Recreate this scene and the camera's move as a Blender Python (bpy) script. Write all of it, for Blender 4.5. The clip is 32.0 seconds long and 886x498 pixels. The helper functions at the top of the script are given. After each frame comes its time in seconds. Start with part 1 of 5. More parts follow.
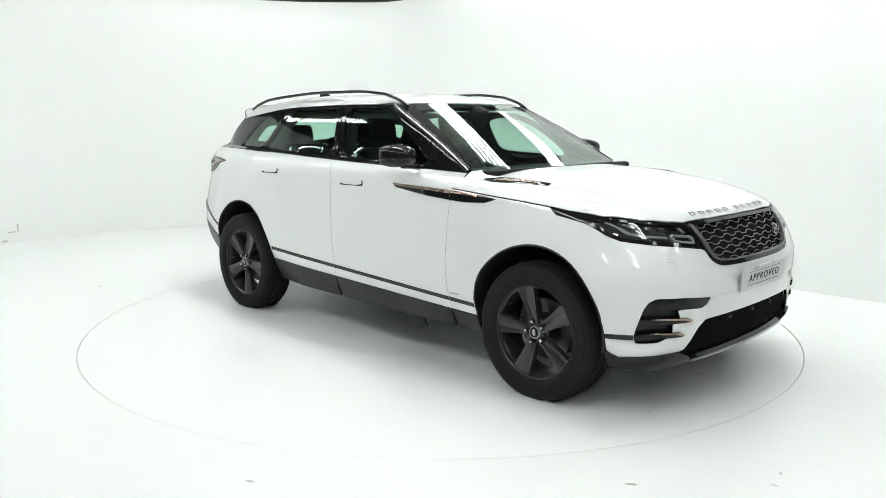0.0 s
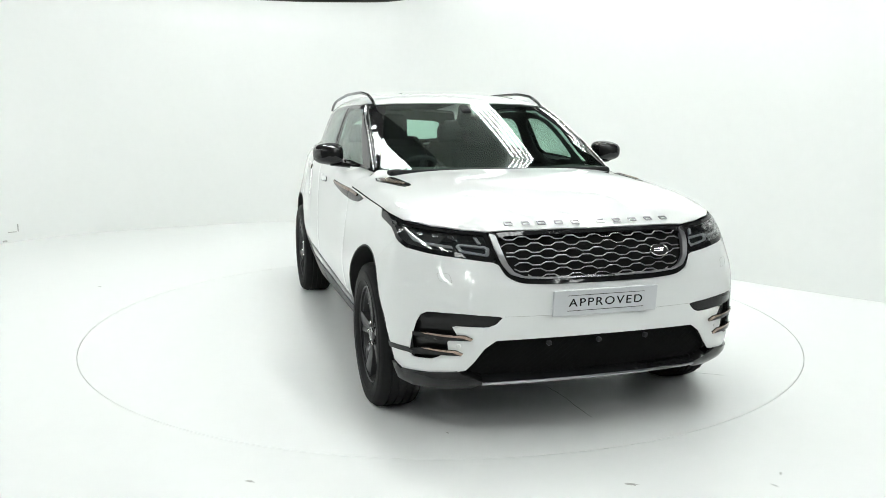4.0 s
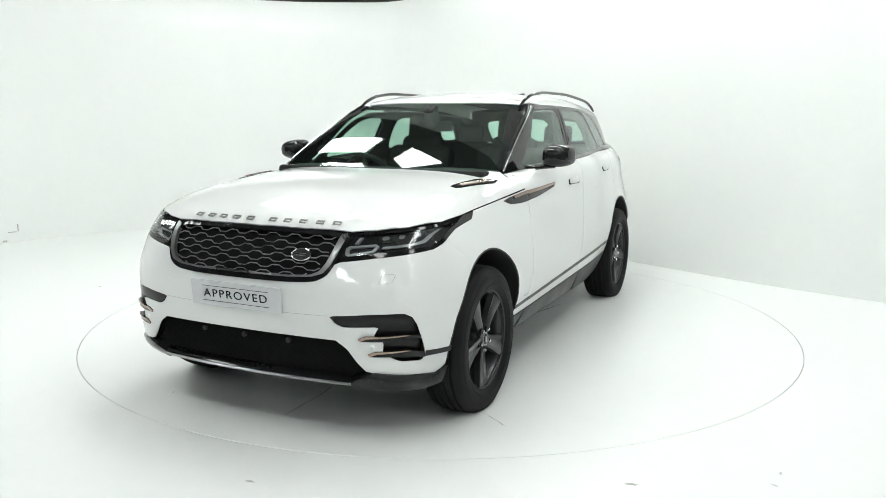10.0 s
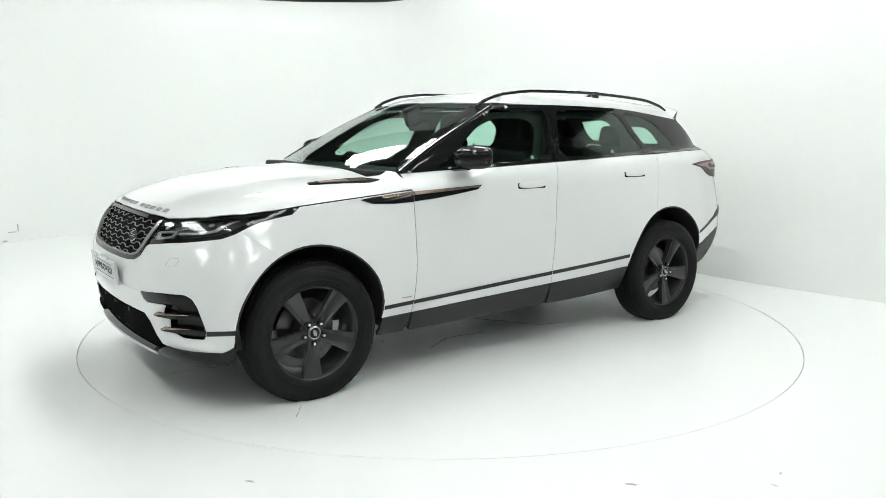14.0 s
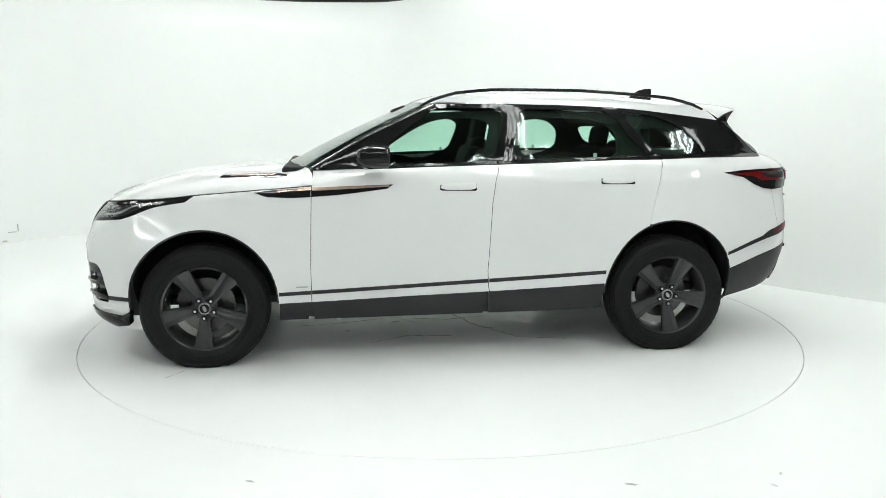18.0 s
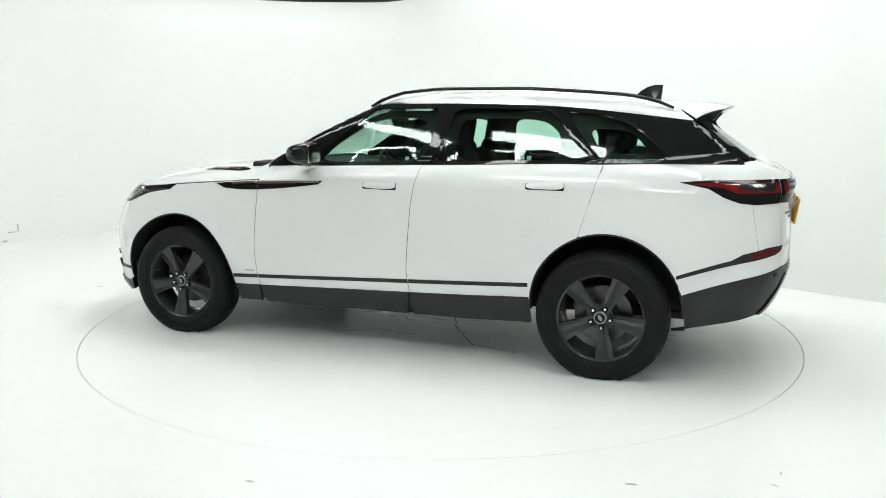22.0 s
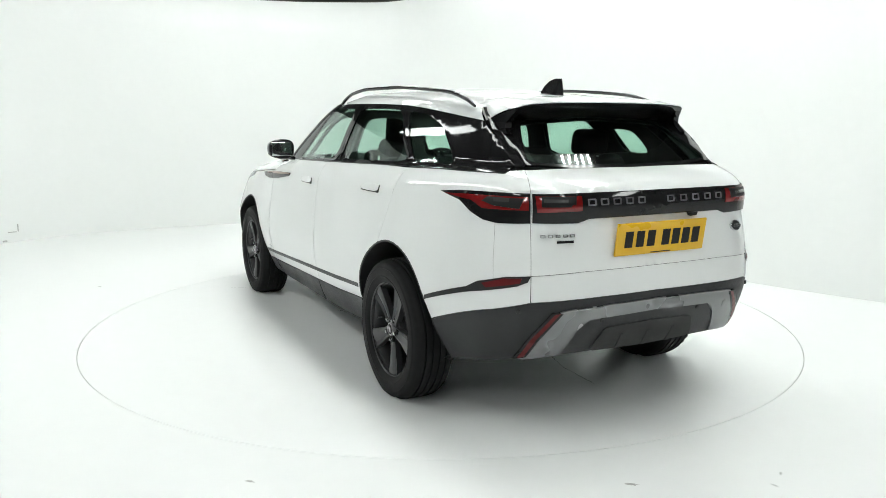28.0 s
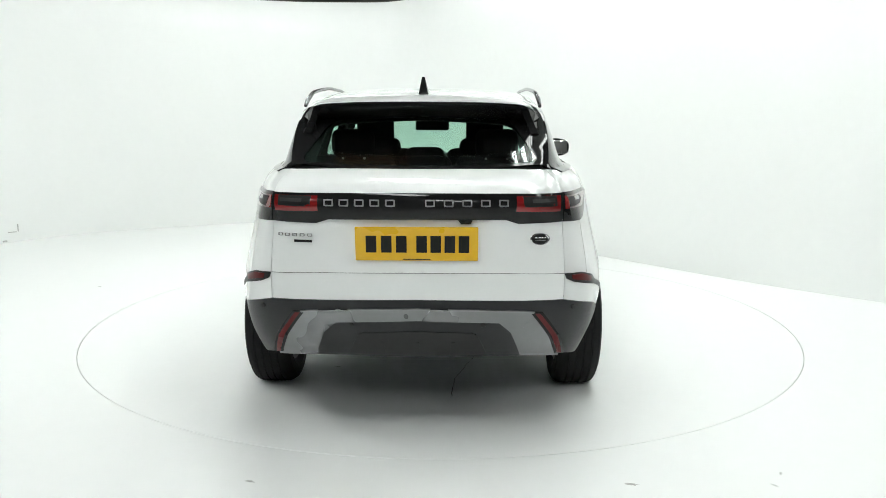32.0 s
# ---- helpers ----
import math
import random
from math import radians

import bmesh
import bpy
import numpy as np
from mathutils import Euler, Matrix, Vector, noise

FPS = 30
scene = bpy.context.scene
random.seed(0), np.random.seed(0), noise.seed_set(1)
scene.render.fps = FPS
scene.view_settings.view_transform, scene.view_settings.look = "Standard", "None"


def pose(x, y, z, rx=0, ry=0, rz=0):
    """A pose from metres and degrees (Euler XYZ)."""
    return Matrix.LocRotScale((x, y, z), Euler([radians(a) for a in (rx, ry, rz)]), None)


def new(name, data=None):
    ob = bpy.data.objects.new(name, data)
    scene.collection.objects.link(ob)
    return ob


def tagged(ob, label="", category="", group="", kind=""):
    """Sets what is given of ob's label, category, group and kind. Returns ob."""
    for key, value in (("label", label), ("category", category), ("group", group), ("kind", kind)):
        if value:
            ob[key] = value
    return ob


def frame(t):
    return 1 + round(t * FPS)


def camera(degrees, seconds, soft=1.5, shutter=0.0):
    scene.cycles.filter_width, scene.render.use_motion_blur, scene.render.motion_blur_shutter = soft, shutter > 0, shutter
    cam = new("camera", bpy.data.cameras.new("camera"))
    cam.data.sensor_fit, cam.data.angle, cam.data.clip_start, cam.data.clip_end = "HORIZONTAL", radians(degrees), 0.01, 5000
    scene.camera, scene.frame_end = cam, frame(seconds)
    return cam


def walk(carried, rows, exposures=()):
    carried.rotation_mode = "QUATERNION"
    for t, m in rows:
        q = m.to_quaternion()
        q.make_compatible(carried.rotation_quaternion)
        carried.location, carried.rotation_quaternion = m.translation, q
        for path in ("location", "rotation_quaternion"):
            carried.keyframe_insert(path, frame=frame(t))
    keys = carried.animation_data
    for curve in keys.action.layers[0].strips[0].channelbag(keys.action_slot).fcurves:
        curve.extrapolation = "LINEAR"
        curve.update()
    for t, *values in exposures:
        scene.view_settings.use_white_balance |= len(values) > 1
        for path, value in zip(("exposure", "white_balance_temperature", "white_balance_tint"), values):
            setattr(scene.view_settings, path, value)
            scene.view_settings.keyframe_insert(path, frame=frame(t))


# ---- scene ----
cam = camera(58.97, 32.0, soft=0.6)
walk(cam, [(0.0, pose(0, -5.70, 1.475, 90 - 9.56, 0, -0.143) @ pose(0, 0, 0, 0, 0, 0.164)),
           (32.0, pose(0, -5.70, 1.475, 90 - 9.56, 0, -0.143) @ pose(0, 0, 0, 0, 0, 0.164))], exposures=[(0.0, 0.0), (32.0, 0.0)])
TURN_START, TURN_RATE, TABLE_R = -45.007, -7.057, 2.476
CAR_OFF = (-0.110, -0.072)      # the table's axis in the car's own space

# ---- light: a hall with no daylight, only its fluorescent fittings and three added fill ones ----
world = bpy.data.worlds.new("hall_air")
scene.world = world
world.use_nodes = True
world.node_tree.nodes["Background"].inputs["Color"].default_value = (0.02, 0.021, 0.02, 1)
world.node_tree.nodes["Background"].inputs["Strength"].default_value = 0.2
TUBE_POWER = 23.1


# ---- materials ----
def mat(name, color, rough=0.5, metal=0.0, coat=0.0, scale=40.0, vary=0.06, bump=0.0, bump_scale=400.0, wear=0.0, spec=0.5):
    m = bpy.data.materials.new(name)
    m.use_nodes = True
    nt = m.node_tree
    b = nt.nodes["Principled BSDF"]
    b.inputs["Metallic"].default_value, b.inputs["Coat Weight"].default_value = metal, coat
    b.inputs["Coat Roughness"].default_value = 0.03
    b.inputs["Specular IOR Level"].default_value = spec
    tc = nt.nodes.new("ShaderNodeTexCoord")

    def noise_node(s, d=4.0):
        n = nt.nodes.new("ShaderNodeTexNoise")
        n.inputs["Scale"].default_value, n.inputs["Detail"].default_value = s, d
        nt.links.new(tc.outputs["Object"], n.inputs["Vector"])
        return n
    n1, n2 = noise_node(scale), noise_node(scale / 14, 3)
    add = nt.nodes.new("ShaderNodeMath")
    add.operation = "ADD"
    nt.links.new(n1.outputs["Fac"], add.inputs[0])
    nt.links.new(n2.outputs["Fac"], add.inputs[1])
    ramp = nt.nodes.new("ShaderNodeMapRange")
    ramp.inputs["From Min"].default_value, ramp.inputs["From Max"].default_value = 0.6, 1.4
    ramp.inputs["To Min"].default_value, ramp.inputs["To Max"].default_value = 1 - vary, 1 + vary
    nt.links.new(add.outputs[0], ramp.inputs["Value"])
    mul = nt.nodes.new("ShaderNodeVectorMath")
    mul.operation = "SCALE"
    mul.inputs[0].default_value = color
    nt.links.new(ramp.outputs[0], mul.inputs["Scale"])
    nt.links.new(mul.outputs[0], b.inputs["Base Color"])
    rr = nt.nodes.new("ShaderNodeMapRange")
    rr.inputs["From Min"].default_value, rr.inputs["From Max"].default_value = 0.3, 0.7
    rr.inputs["To Min"].default_value, rr.inputs["To Max"].default_value = rough * (1 - 0.2 - wear), rough * (1 + 0.2 + wear)
    nt.links.new(n2.outputs["Fac"], rr.inputs["Value"])
    nt.links.new(rr.outputs[0], b.inputs["Roughness"])
    if bump:
        n3 = noise_node(bump_scale, 2)
        bp = nt.nodes.new("ShaderNodeBump")
        bp.inputs["Strength"].default_value, bp.inputs["Distance"].default_value = bump, 0.002
        nt.links.new(n3.outputs["Fac"], bp.inputs["Height"])
        nt.links.new(bp.outputs[0], b.inputs["Normal"])
    return m


def glass_mat(name, tint, base=0.04):
    """A thin pane: clear body in a tint, mirror by Fresnel."""
    m = bpy.data.materials.new(name)
    m.use_nodes = True
    nt = m.node_tree
    nt.nodes.clear()
    out = nt.nodes.new("ShaderNodeOutputMaterial")
    mix = nt.nodes.new("ShaderNodeMixShader")
    tr = nt.nodes.new("ShaderNodeBsdfTransparent")
    gl = nt.nodes.new("ShaderNodeBsdfGlossy")
    lw = nt.nodes.new("ShaderNodeLayerWeight")
    lw.inputs["Blend"].default_value = 0.5
    pw, fr = nt.nodes.new("ShaderNodeMath"), nt.nodes.new("ShaderNodeMath")
    pw.operation, fr.operation = "POWER", "MULTIPLY_ADD"
    pw.inputs[1].default_value = 5.0
    fr.inputs[1].default_value, fr.inputs[2].default_value = 1 - base, base
    nt.links.new(lw.outputs["Facing"], pw.inputs[0])
    nt.links.new(pw.outputs[0], fr.inputs[0])
    tr.inputs["Color"].default_value = (*tint, 1)
    gl.inputs["Roughness"].default_value = 0.0
    nt.links.new(fr.outputs[0], mix.inputs[0])
    nt.links.new(tr.outputs[0], mix.inputs[1])
    nt.links.new(gl.outputs[0], mix.inputs[2])
    nt.links.new(mix.outputs[0], out.inputs[0])
    return m


def glow(name, color, strength):
    m = bpy.data.materials.new(name)
    m.use_nodes = True
    nt = m.node_tree
    nt.nodes.clear()
    out = nt.nodes.new("ShaderNodeOutputMaterial")
    e = nt.nodes.new("ShaderNodeEmission")
    e.inputs["Color"].default_value, e.inputs["Strength"].default_value = (*color, 1), strength
    nt.links.new(e.outputs[0], out.inputs[0])
    return m


M_PAINT = mat("white_car_paint", (0.80, 0.812, 0.806), 0.5, coat=1.0, vary=0.01, scale=60, spec=0.2)
M_GLOSS = mat("gloss_black", (0.011, 0.011, 0.0115), 0.05, coat=0.0, vary=0.1, spec=0.30)
M_VOID = mat("black_recess", (0.010, 0.010, 0.010), 0.8, vary=0.1, spec=0.05)
M_CLAD = mat("satin_grey_cladding", (0.0185, 0.0193, 0.0205), 0.42, spec=0.36, vary=0.12, bump=0.15, bump_scale=900)
M_SHELL = mat("black_underbody", (0.018, 0.018, 0.018), 0.7, vary=0.2)
M_TYRE = mat("tyre_rubber", (0.0105, 0.0105, 0.0107), 0.62, vary=0.2, bump=0.15, bump_scale=300, spec=0.16)
M_RIM = mat("graphite_alloy", (0.048, 0.048, 0.050), 0.34, metal=0.55, vary=0.08, coat=0.2)
M_DISC = mat("brake_steel", (0.11, 0.11, 0.107), 0.35, metal=1.0, vary=0.2)
M_CAST = mat("cast_iron", (0.10, 0.10, 0.10), 0.6, metal=0.5, vary=0.25)
M_CHROME = mat("chrome", (0.62, 0.62, 0.63), 0.1, metal=1.0, vary=0.03)
M_SATIN = mat("satin_silver", (0.40, 0.40, 0.41), 0.3, metal=0.9, vary=0.04)
M_ATLAS = mat("dark_satin_metal", (0.26, 0.26, 0.265), 0.3, metal=0.85, vary=0.05)
M_COPPER = mat("burnished_copper", (0.32, 0.235, 0.19), 0.25, metal=0.9, vary=0.06)
M_GREY = mat("grey_skid_plate", (0.21, 0.213, 0.218), 0.30, metal=0.6, vary=0.05)
M_RED = mat("red_lens", (0.17, 0.008, 0.008), 0.12, coat=0.9, spec=0.4, vary=0.1)
M_REDDIM = mat("red_reflector", (0.105, 0.009, 0.010), 0.3, coat=0.0, spec=0.25, vary=0.04, scale=60)
M_LENSGREY = mat("clear_grey_lens", (0.085, 0.085, 0.085), 0.15, metal=0.4, coat=0.6, vary=0.15)
M_LAMPIN = mat("lamp_housing", (0.04, 0.042, 0.044), 0.25, metal=0.4, vary=0.1)
M_CHAMBER = mat("lamp_chamber", (0.10, 0.10, 0.105), 0.2, metal=0.6, vary=0.1)
M_GUIDE = mat("light_guide", (0.33, 0.34, 0.345), 0.25, vary=0.05, coat=0.5)
M_PLATEW = mat("white_plate", (0.60, 0.61, 0.63), 0.3, vary=0.02)
M_PLATEY = mat("yellow_plate", (0.72, 0.42, 0.012), 0.3, vary=0.03)
M_INK = mat("black_ink", (0.010, 0.010, 0.010), 0.4, spec=0.2, vary=0.05)
M_SEAT = mat("charcoal_seat_cloth", (0.022, 0.022, 0.023), 0.8, spec=0.08, vary=0.15, bump=0.3, bump_scale=500)
M_DASH = mat("dark_dash_vinyl", (0.020, 0.020, 0.021), 0.7, spec=0.12, vary=0.1, bump=0.2, bump_scale=700)
M_TRAY = mat("white_enamel", (0.7, 0.71, 0.7), 0.4, vary=0.03)
M_LINER = mat("headliner", (0.030, 0.030, 0.030), 0.8, vary=0.05, spec=0.1)
M_LABEL = mat("pale_label", (0.55, 0.6, 0.56), 0.4, vary=0.05)
M_WS = glass_mat("windscreen_glass", (0.85, 0.95, 0.905))
M_SIDEGL = glass_mat("side_glass", (0.835, 0.955, 0.90))
M_PRIV = glass_mat("rear_glass", (0.83, 0.95, 0.895))
M_LENS = glass_mat("lamp_lens", (0.93, 0.94, 0.94))
M_MIRROR = mat("mirror_glass", (0.85, 0.86, 0.86), 0.02, metal=1.0, vary=0.0)
M_WALL = mat("white_painted_wall", (0.82, 0.832, 0.82), 0.6, vary=0.012, scale=14, bump=0.05, bump_scale=60)
M_FLOOR = mat("white_painted_floor", (0.84, 0.852, 0.843), 0.34, vary=0.012, scale=9, wear=-0.1, bump=0.02, bump_scale=40)
M_SEAM = mat("dark_seam", (0.38, 0.375, 0.36), 0.7, vary=0.4, scale=6)
M_DIRT = mat("grey_scuff", (0.09, 0.088, 0.082), 0.8, vary=0.4)
M_SCUFF = mat("pale_scuff", (0.50, 0.50, 0.48), 0.6, vary=0.3)
M_HALL = mat("dark_hall_wall", (0.09, 0.092, 0.091), 0.7, vary=0.15)
M_CEIL = mat("dark_sheet_roof", (0.06, 0.062, 0.06), 0.6, vary=0.15)
M_BOARD = mat("pale_ceiling_board", (0.50, 0.51, 0.49), 0.6, vary=0.08, scale=8)
M_WOOD = mat("brown_board", (0.16, 0.085, 0.035), 0.6, vary=0.3)
M_TUBE = glow("fluorescent_tube", (0.957, 1.0, 0.978), TUBE_POWER)
# ---- body shape: smooth implicit form of the car, x ahead, y left, z up, origin on the ground at mid-wheelbase ----
def crv(xs, ys):
    """A smooth curve through the points (xs rising)."""
    xs, ys = np.array(xs, float), np.array(ys, float)
    sl = np.diff(ys) / np.diff(xs)
    m = np.zeros(len(xs))
    m[0], m[-1] = sl[0], sl[-1]
    for i in range(1, len(xs) - 1):
        if sl[i - 1] * sl[i] > 0:
            m[i] = 2 * sl[i - 1] * sl[i] / (sl[i - 1] + sl[i])

    def f(x):
        x = np.asarray(x, float)
        i = np.clip(np.searchsorted(xs, x) - 1, 0, len(xs) - 2)
        h = xs[i + 1] - xs[i]
        t = (x - xs[i]) / h
        tc = np.clip(t, 0, 1)
        v = (ys[i] * (2 * tc**3 - 3 * tc**2 + 1) + h * m[i] * (tc**3 - 2 * tc**2 + tc)
             + ys[i + 1] * (3 * tc**2 - 2 * tc**3) + h * m[i + 1] * (tc**3 - tc**2))
        return v + np.where(t < 0, m[0] * (x - xs[0]), 0) + np.where(t > 1, m[-1] * (x - xs[-1]), 0)
    return f


def smax(a, b, r):
    h = np.maximum(r - np.abs(a - b), 0) / r
    return np.maximum(a, b) + h * h * r / 4


side_plan = crv([-2.5, -2.3, -2.1, -1.85, -1.45, -1.05, -0.6, 0.0, 0.6, 1.05, 1.44, 1.8, 2.0, 2.2],
                [0.692, 0.782, 0.850, 0.917, 0.966, 0.955, 0.958, 0.958, 0.962, 0.968, 0.974, 0.954, 0.883, 0.802])
side_tuck = crv([0.2, 0.3, 0.38, 0.5, 0.65, 0.85, 1.0, 1.07, 1.13, 1.2, 1.26],
                [0.131, 0.076, 0.046, 0.016, 0.003, 0.010, 0.023, 0.030, 0.047, 0.080, 0.120])
haunch = crv([-2.5, -1.9, -1.45, -1.0, -0.6, 0.6, 1.0, 1.44, 1.9, 2.5],
                [0.058, 0.063, 0.065, 0.035, -0.004, 0.018, 0.044, 0.087, 0.107, 0.088])
nose_x = crv([0.25, 0.29, 0.34, 0.5, 0.62, 0.72, 0.76, 0.96, 1.0, 1.06],
                [2.124, 2.173, 2.202, 2.217, 2.225, 2.223, 2.208, 2.116, 2.071, 1.909])
tail_x = crv([0.3, 0.4, 0.5, 0.6, 0.67, 0.8, 0.9, 1.0, 1.1, 1.16, 1.22, 1.27],
                [-2.264, -2.354, -2.404, -2.436, -2.448, -2.450, -2.442, -2.429, -2.444, -2.434, -2.358, -2.233])
deck_z = crv([-2.42, -2.3, -2.14, -1.36, -0.32, 0.75, 0.9, 1.0, 1.2, 1.47, 1.66, 1.84, 2.0, 2.12],
                [1.192, 1.223, 1.237, 1.232, 1.203, 1.166, 1.168, 1.160, 1.149, 1.121, 1.094, 1.057, 1.016, 0.979])
glass_w = crv([1.1, 1.2, 1.3, 1.45, 1.52, 1.6],
                [0.872, 0.845, 0.812, 0.756, 0.722, 0.652])
glass_plan = crv([-2.3, -1.95, -1.5, -1.0, -0.5, 0.0, 0.5, 0.95],
                 [-0.300, -0.162, -0.095, -0.046, -0.034, -0.050, -0.080, -0.105])
roof_z = crv([-2.2, -2.05, -1.9, -1.6, -1.2, -0.8, -0.4, -0.1, 0.1, 0.25],
                [1.514, 1.539, 1.557, 1.592, 1.626, 1.645, 1.646, 1.622, 1.591, 1.555])


def screen_x(z, a):
    """How far ahead the swelling windscreen lies at height z, a from the middle."""
    return 0.95 - (z - 1.17) * 2.1 + 0.9 * np.clip(z - 1.17, 0, 1) * np.clip(1.56 - z, 0, 1) - 0.25 * a * a


def form(x, y, z):
    """Below 0 inside the car's body."""
    a = np.abs(y)
    near = np.exp(-((z - 0.62) / 0.30) ** 2)
    low_front = np.clip((x - 0.9) / 0.5, 0, 1) * np.clip((0.62 - z) / 0.1, 0, 1)
    near = near + (1 - near) * 0.8 * low_front
    w = side_plan(x) - side_tuck(z) * (1 - 0.5 * low_front * np.clip((x - 1.4) / 0.4, 0, 1)) - haunch(x) * (1 - near)
    low = smax(a - w, z - (deck_z(x) + 0.008 - 0.10 * (a / 0.93) ** 4 * np.clip((x - 0.3) / 0.6, 0, 1)), 0.08)
    low = smax(low, x - (nose_x(z) - 0.14 * a * a - 0.55 * np.maximum(a - 0.5, 0) ** 2), 0.16 - 0.06 * np.clip((0.62 - z) / 0.2, 0, 1))
    low = smax(low, tail_x(z) + 0.12 * a * a + 0.5 * np.maximum(a - 0.45, 0) ** 2 - x, 0.12)
    low = np.maximum(low, 0.2 - z)
    g = smax(a - glass_w(z) - glass_plan(x), z - roof_z(x) + 0.09 * a * a, 0.055)
    g = smax(g, (x - screen_x(z, a)) / 2.3, 0.03)
    g = smax(g, (-2.245 + (z - 1.23) * 1.39 + 0.08 * a * a - x) / 1.7, 0.02)
    g = np.maximum(g, 1.1 - z)
    return -smax(-low, -g, 0.008)


def rays(kind, u, v):
    """Axis points and outward ways of a way to wrap a flat outline on the body."""
    u, v = np.asarray(u, float), np.asarray(v, float)
    o = np.zeros(u.shape)
    if kind == "left":
        return np.stack([u, o, v], -1), np.stack([o, o + 1, o], -1)
    if kind == "right":
        return np.stack([u, o, v], -1), np.stack([o, o - 1, o], -1)
    if kind == "nose":
        d = np.stack([o + 1, u, o], -1)
        return np.stack([o + 0.6, o, v], -1), d / np.linalg.norm(d, axis=-1, keepdims=True)
    if kind == "tail":
        d = np.stack([o - 1, u, o], -1)
        return np.stack([o - 0.8, o, v], -1), d / np.linalg.norm(d, axis=-1, keepdims=True)
    if kind == "hood":
        return np.stack([u, o, o + 0.55], -1), np.stack([o, np.sin(np.radians(v)), np.cos(np.radians(v))], -1)
    return np.stack([u, o, o + 1.2], -1), np.stack([o, np.sin(np.radians(v)), np.cos(np.radians(v))], -1)


def onto(kind, u, v):
    """Places and normals where the wrap meets the body."""
    o, d = rays(kind, u, v)
    lo, hi = np.zeros(len(o)), np.full(len(o), 2.4)
    for _ in range(26):
        mid = (lo + hi) / 2
        q = o + d * mid[:, None]
        inside = form(q[:, 0], q[:, 1], q[:, 2]) < 0
        lo, hi = np.where(inside, mid, lo), np.where(inside, hi, mid)
    q = o + d * lo[:, None]
    e = 2e-3
    n = np.stack([form(*(q + e * np.eye(3)[i]).T) - form(*(q - e * np.eye(3)[i]).T) for i in range(3)], -1)
    return q, n / np.linalg.norm(n, axis=1, keepdims=True)


# ---- mesh helpers ----
def part(name, me, material, parent=None, label=""):
    """Links a mesh (or a bmesh) as one object under its thing."""
    if isinstance(me, bmesh.types.BMesh):
        bm, me = me, bpy.data.meshes.new(name)
        bm.to_mesh(me)
        bm.free()
    me.name = name
    me.materials.clear()
    me.materials.append(material)
    ob = new(name, me)
    if parent:
        ob.parent = parent
    return tagged(ob, label)


def mesh_of(verts, faces, smooth=True):
    me = bpy.data.meshes.new("m")
    me.from_pydata([tuple(map(float, v)) for v in verts], [], [tuple(map(int, f)) for f in faces])
    if smooth:
        me.shade_smooth()
    return me


def dense(outline, su, sv):
    pts = []
    for (a, b), (c, d) in zip(outline, outline[1:] + outline[:1]):
        k = max(1, int(math.ceil(max(abs(c - a) / su, abs(d - b) / sv))))
        pts += [(a + (c - a) * i / k, b + (d - b) * i / k) for i in range(k)]
    return pts


def rounded(outline, cut=0.25, rounds=2):
    """Cuts the corners of an outline to soften it."""
    for _ in range(rounds):
        out = []
        for (a, b), (c, d) in zip(outline, outline[1:] + outline[:1]):
            out += [(a + (c - a) * cut, b + (d - b) * cut), (c + (a - c) * cut, d + (b - d) * cut)]
        outline = out
    return outline


def inside(poly, p):
    hit, (x, y) = False, p
    for (a, b), (c, d) in zip(poly, poly[1:] + poly[:1]):
        if (b > y) != (d > y) and x < (c - a) * (y - b) / (d - b) + a:
            hit = not hit
    return hit


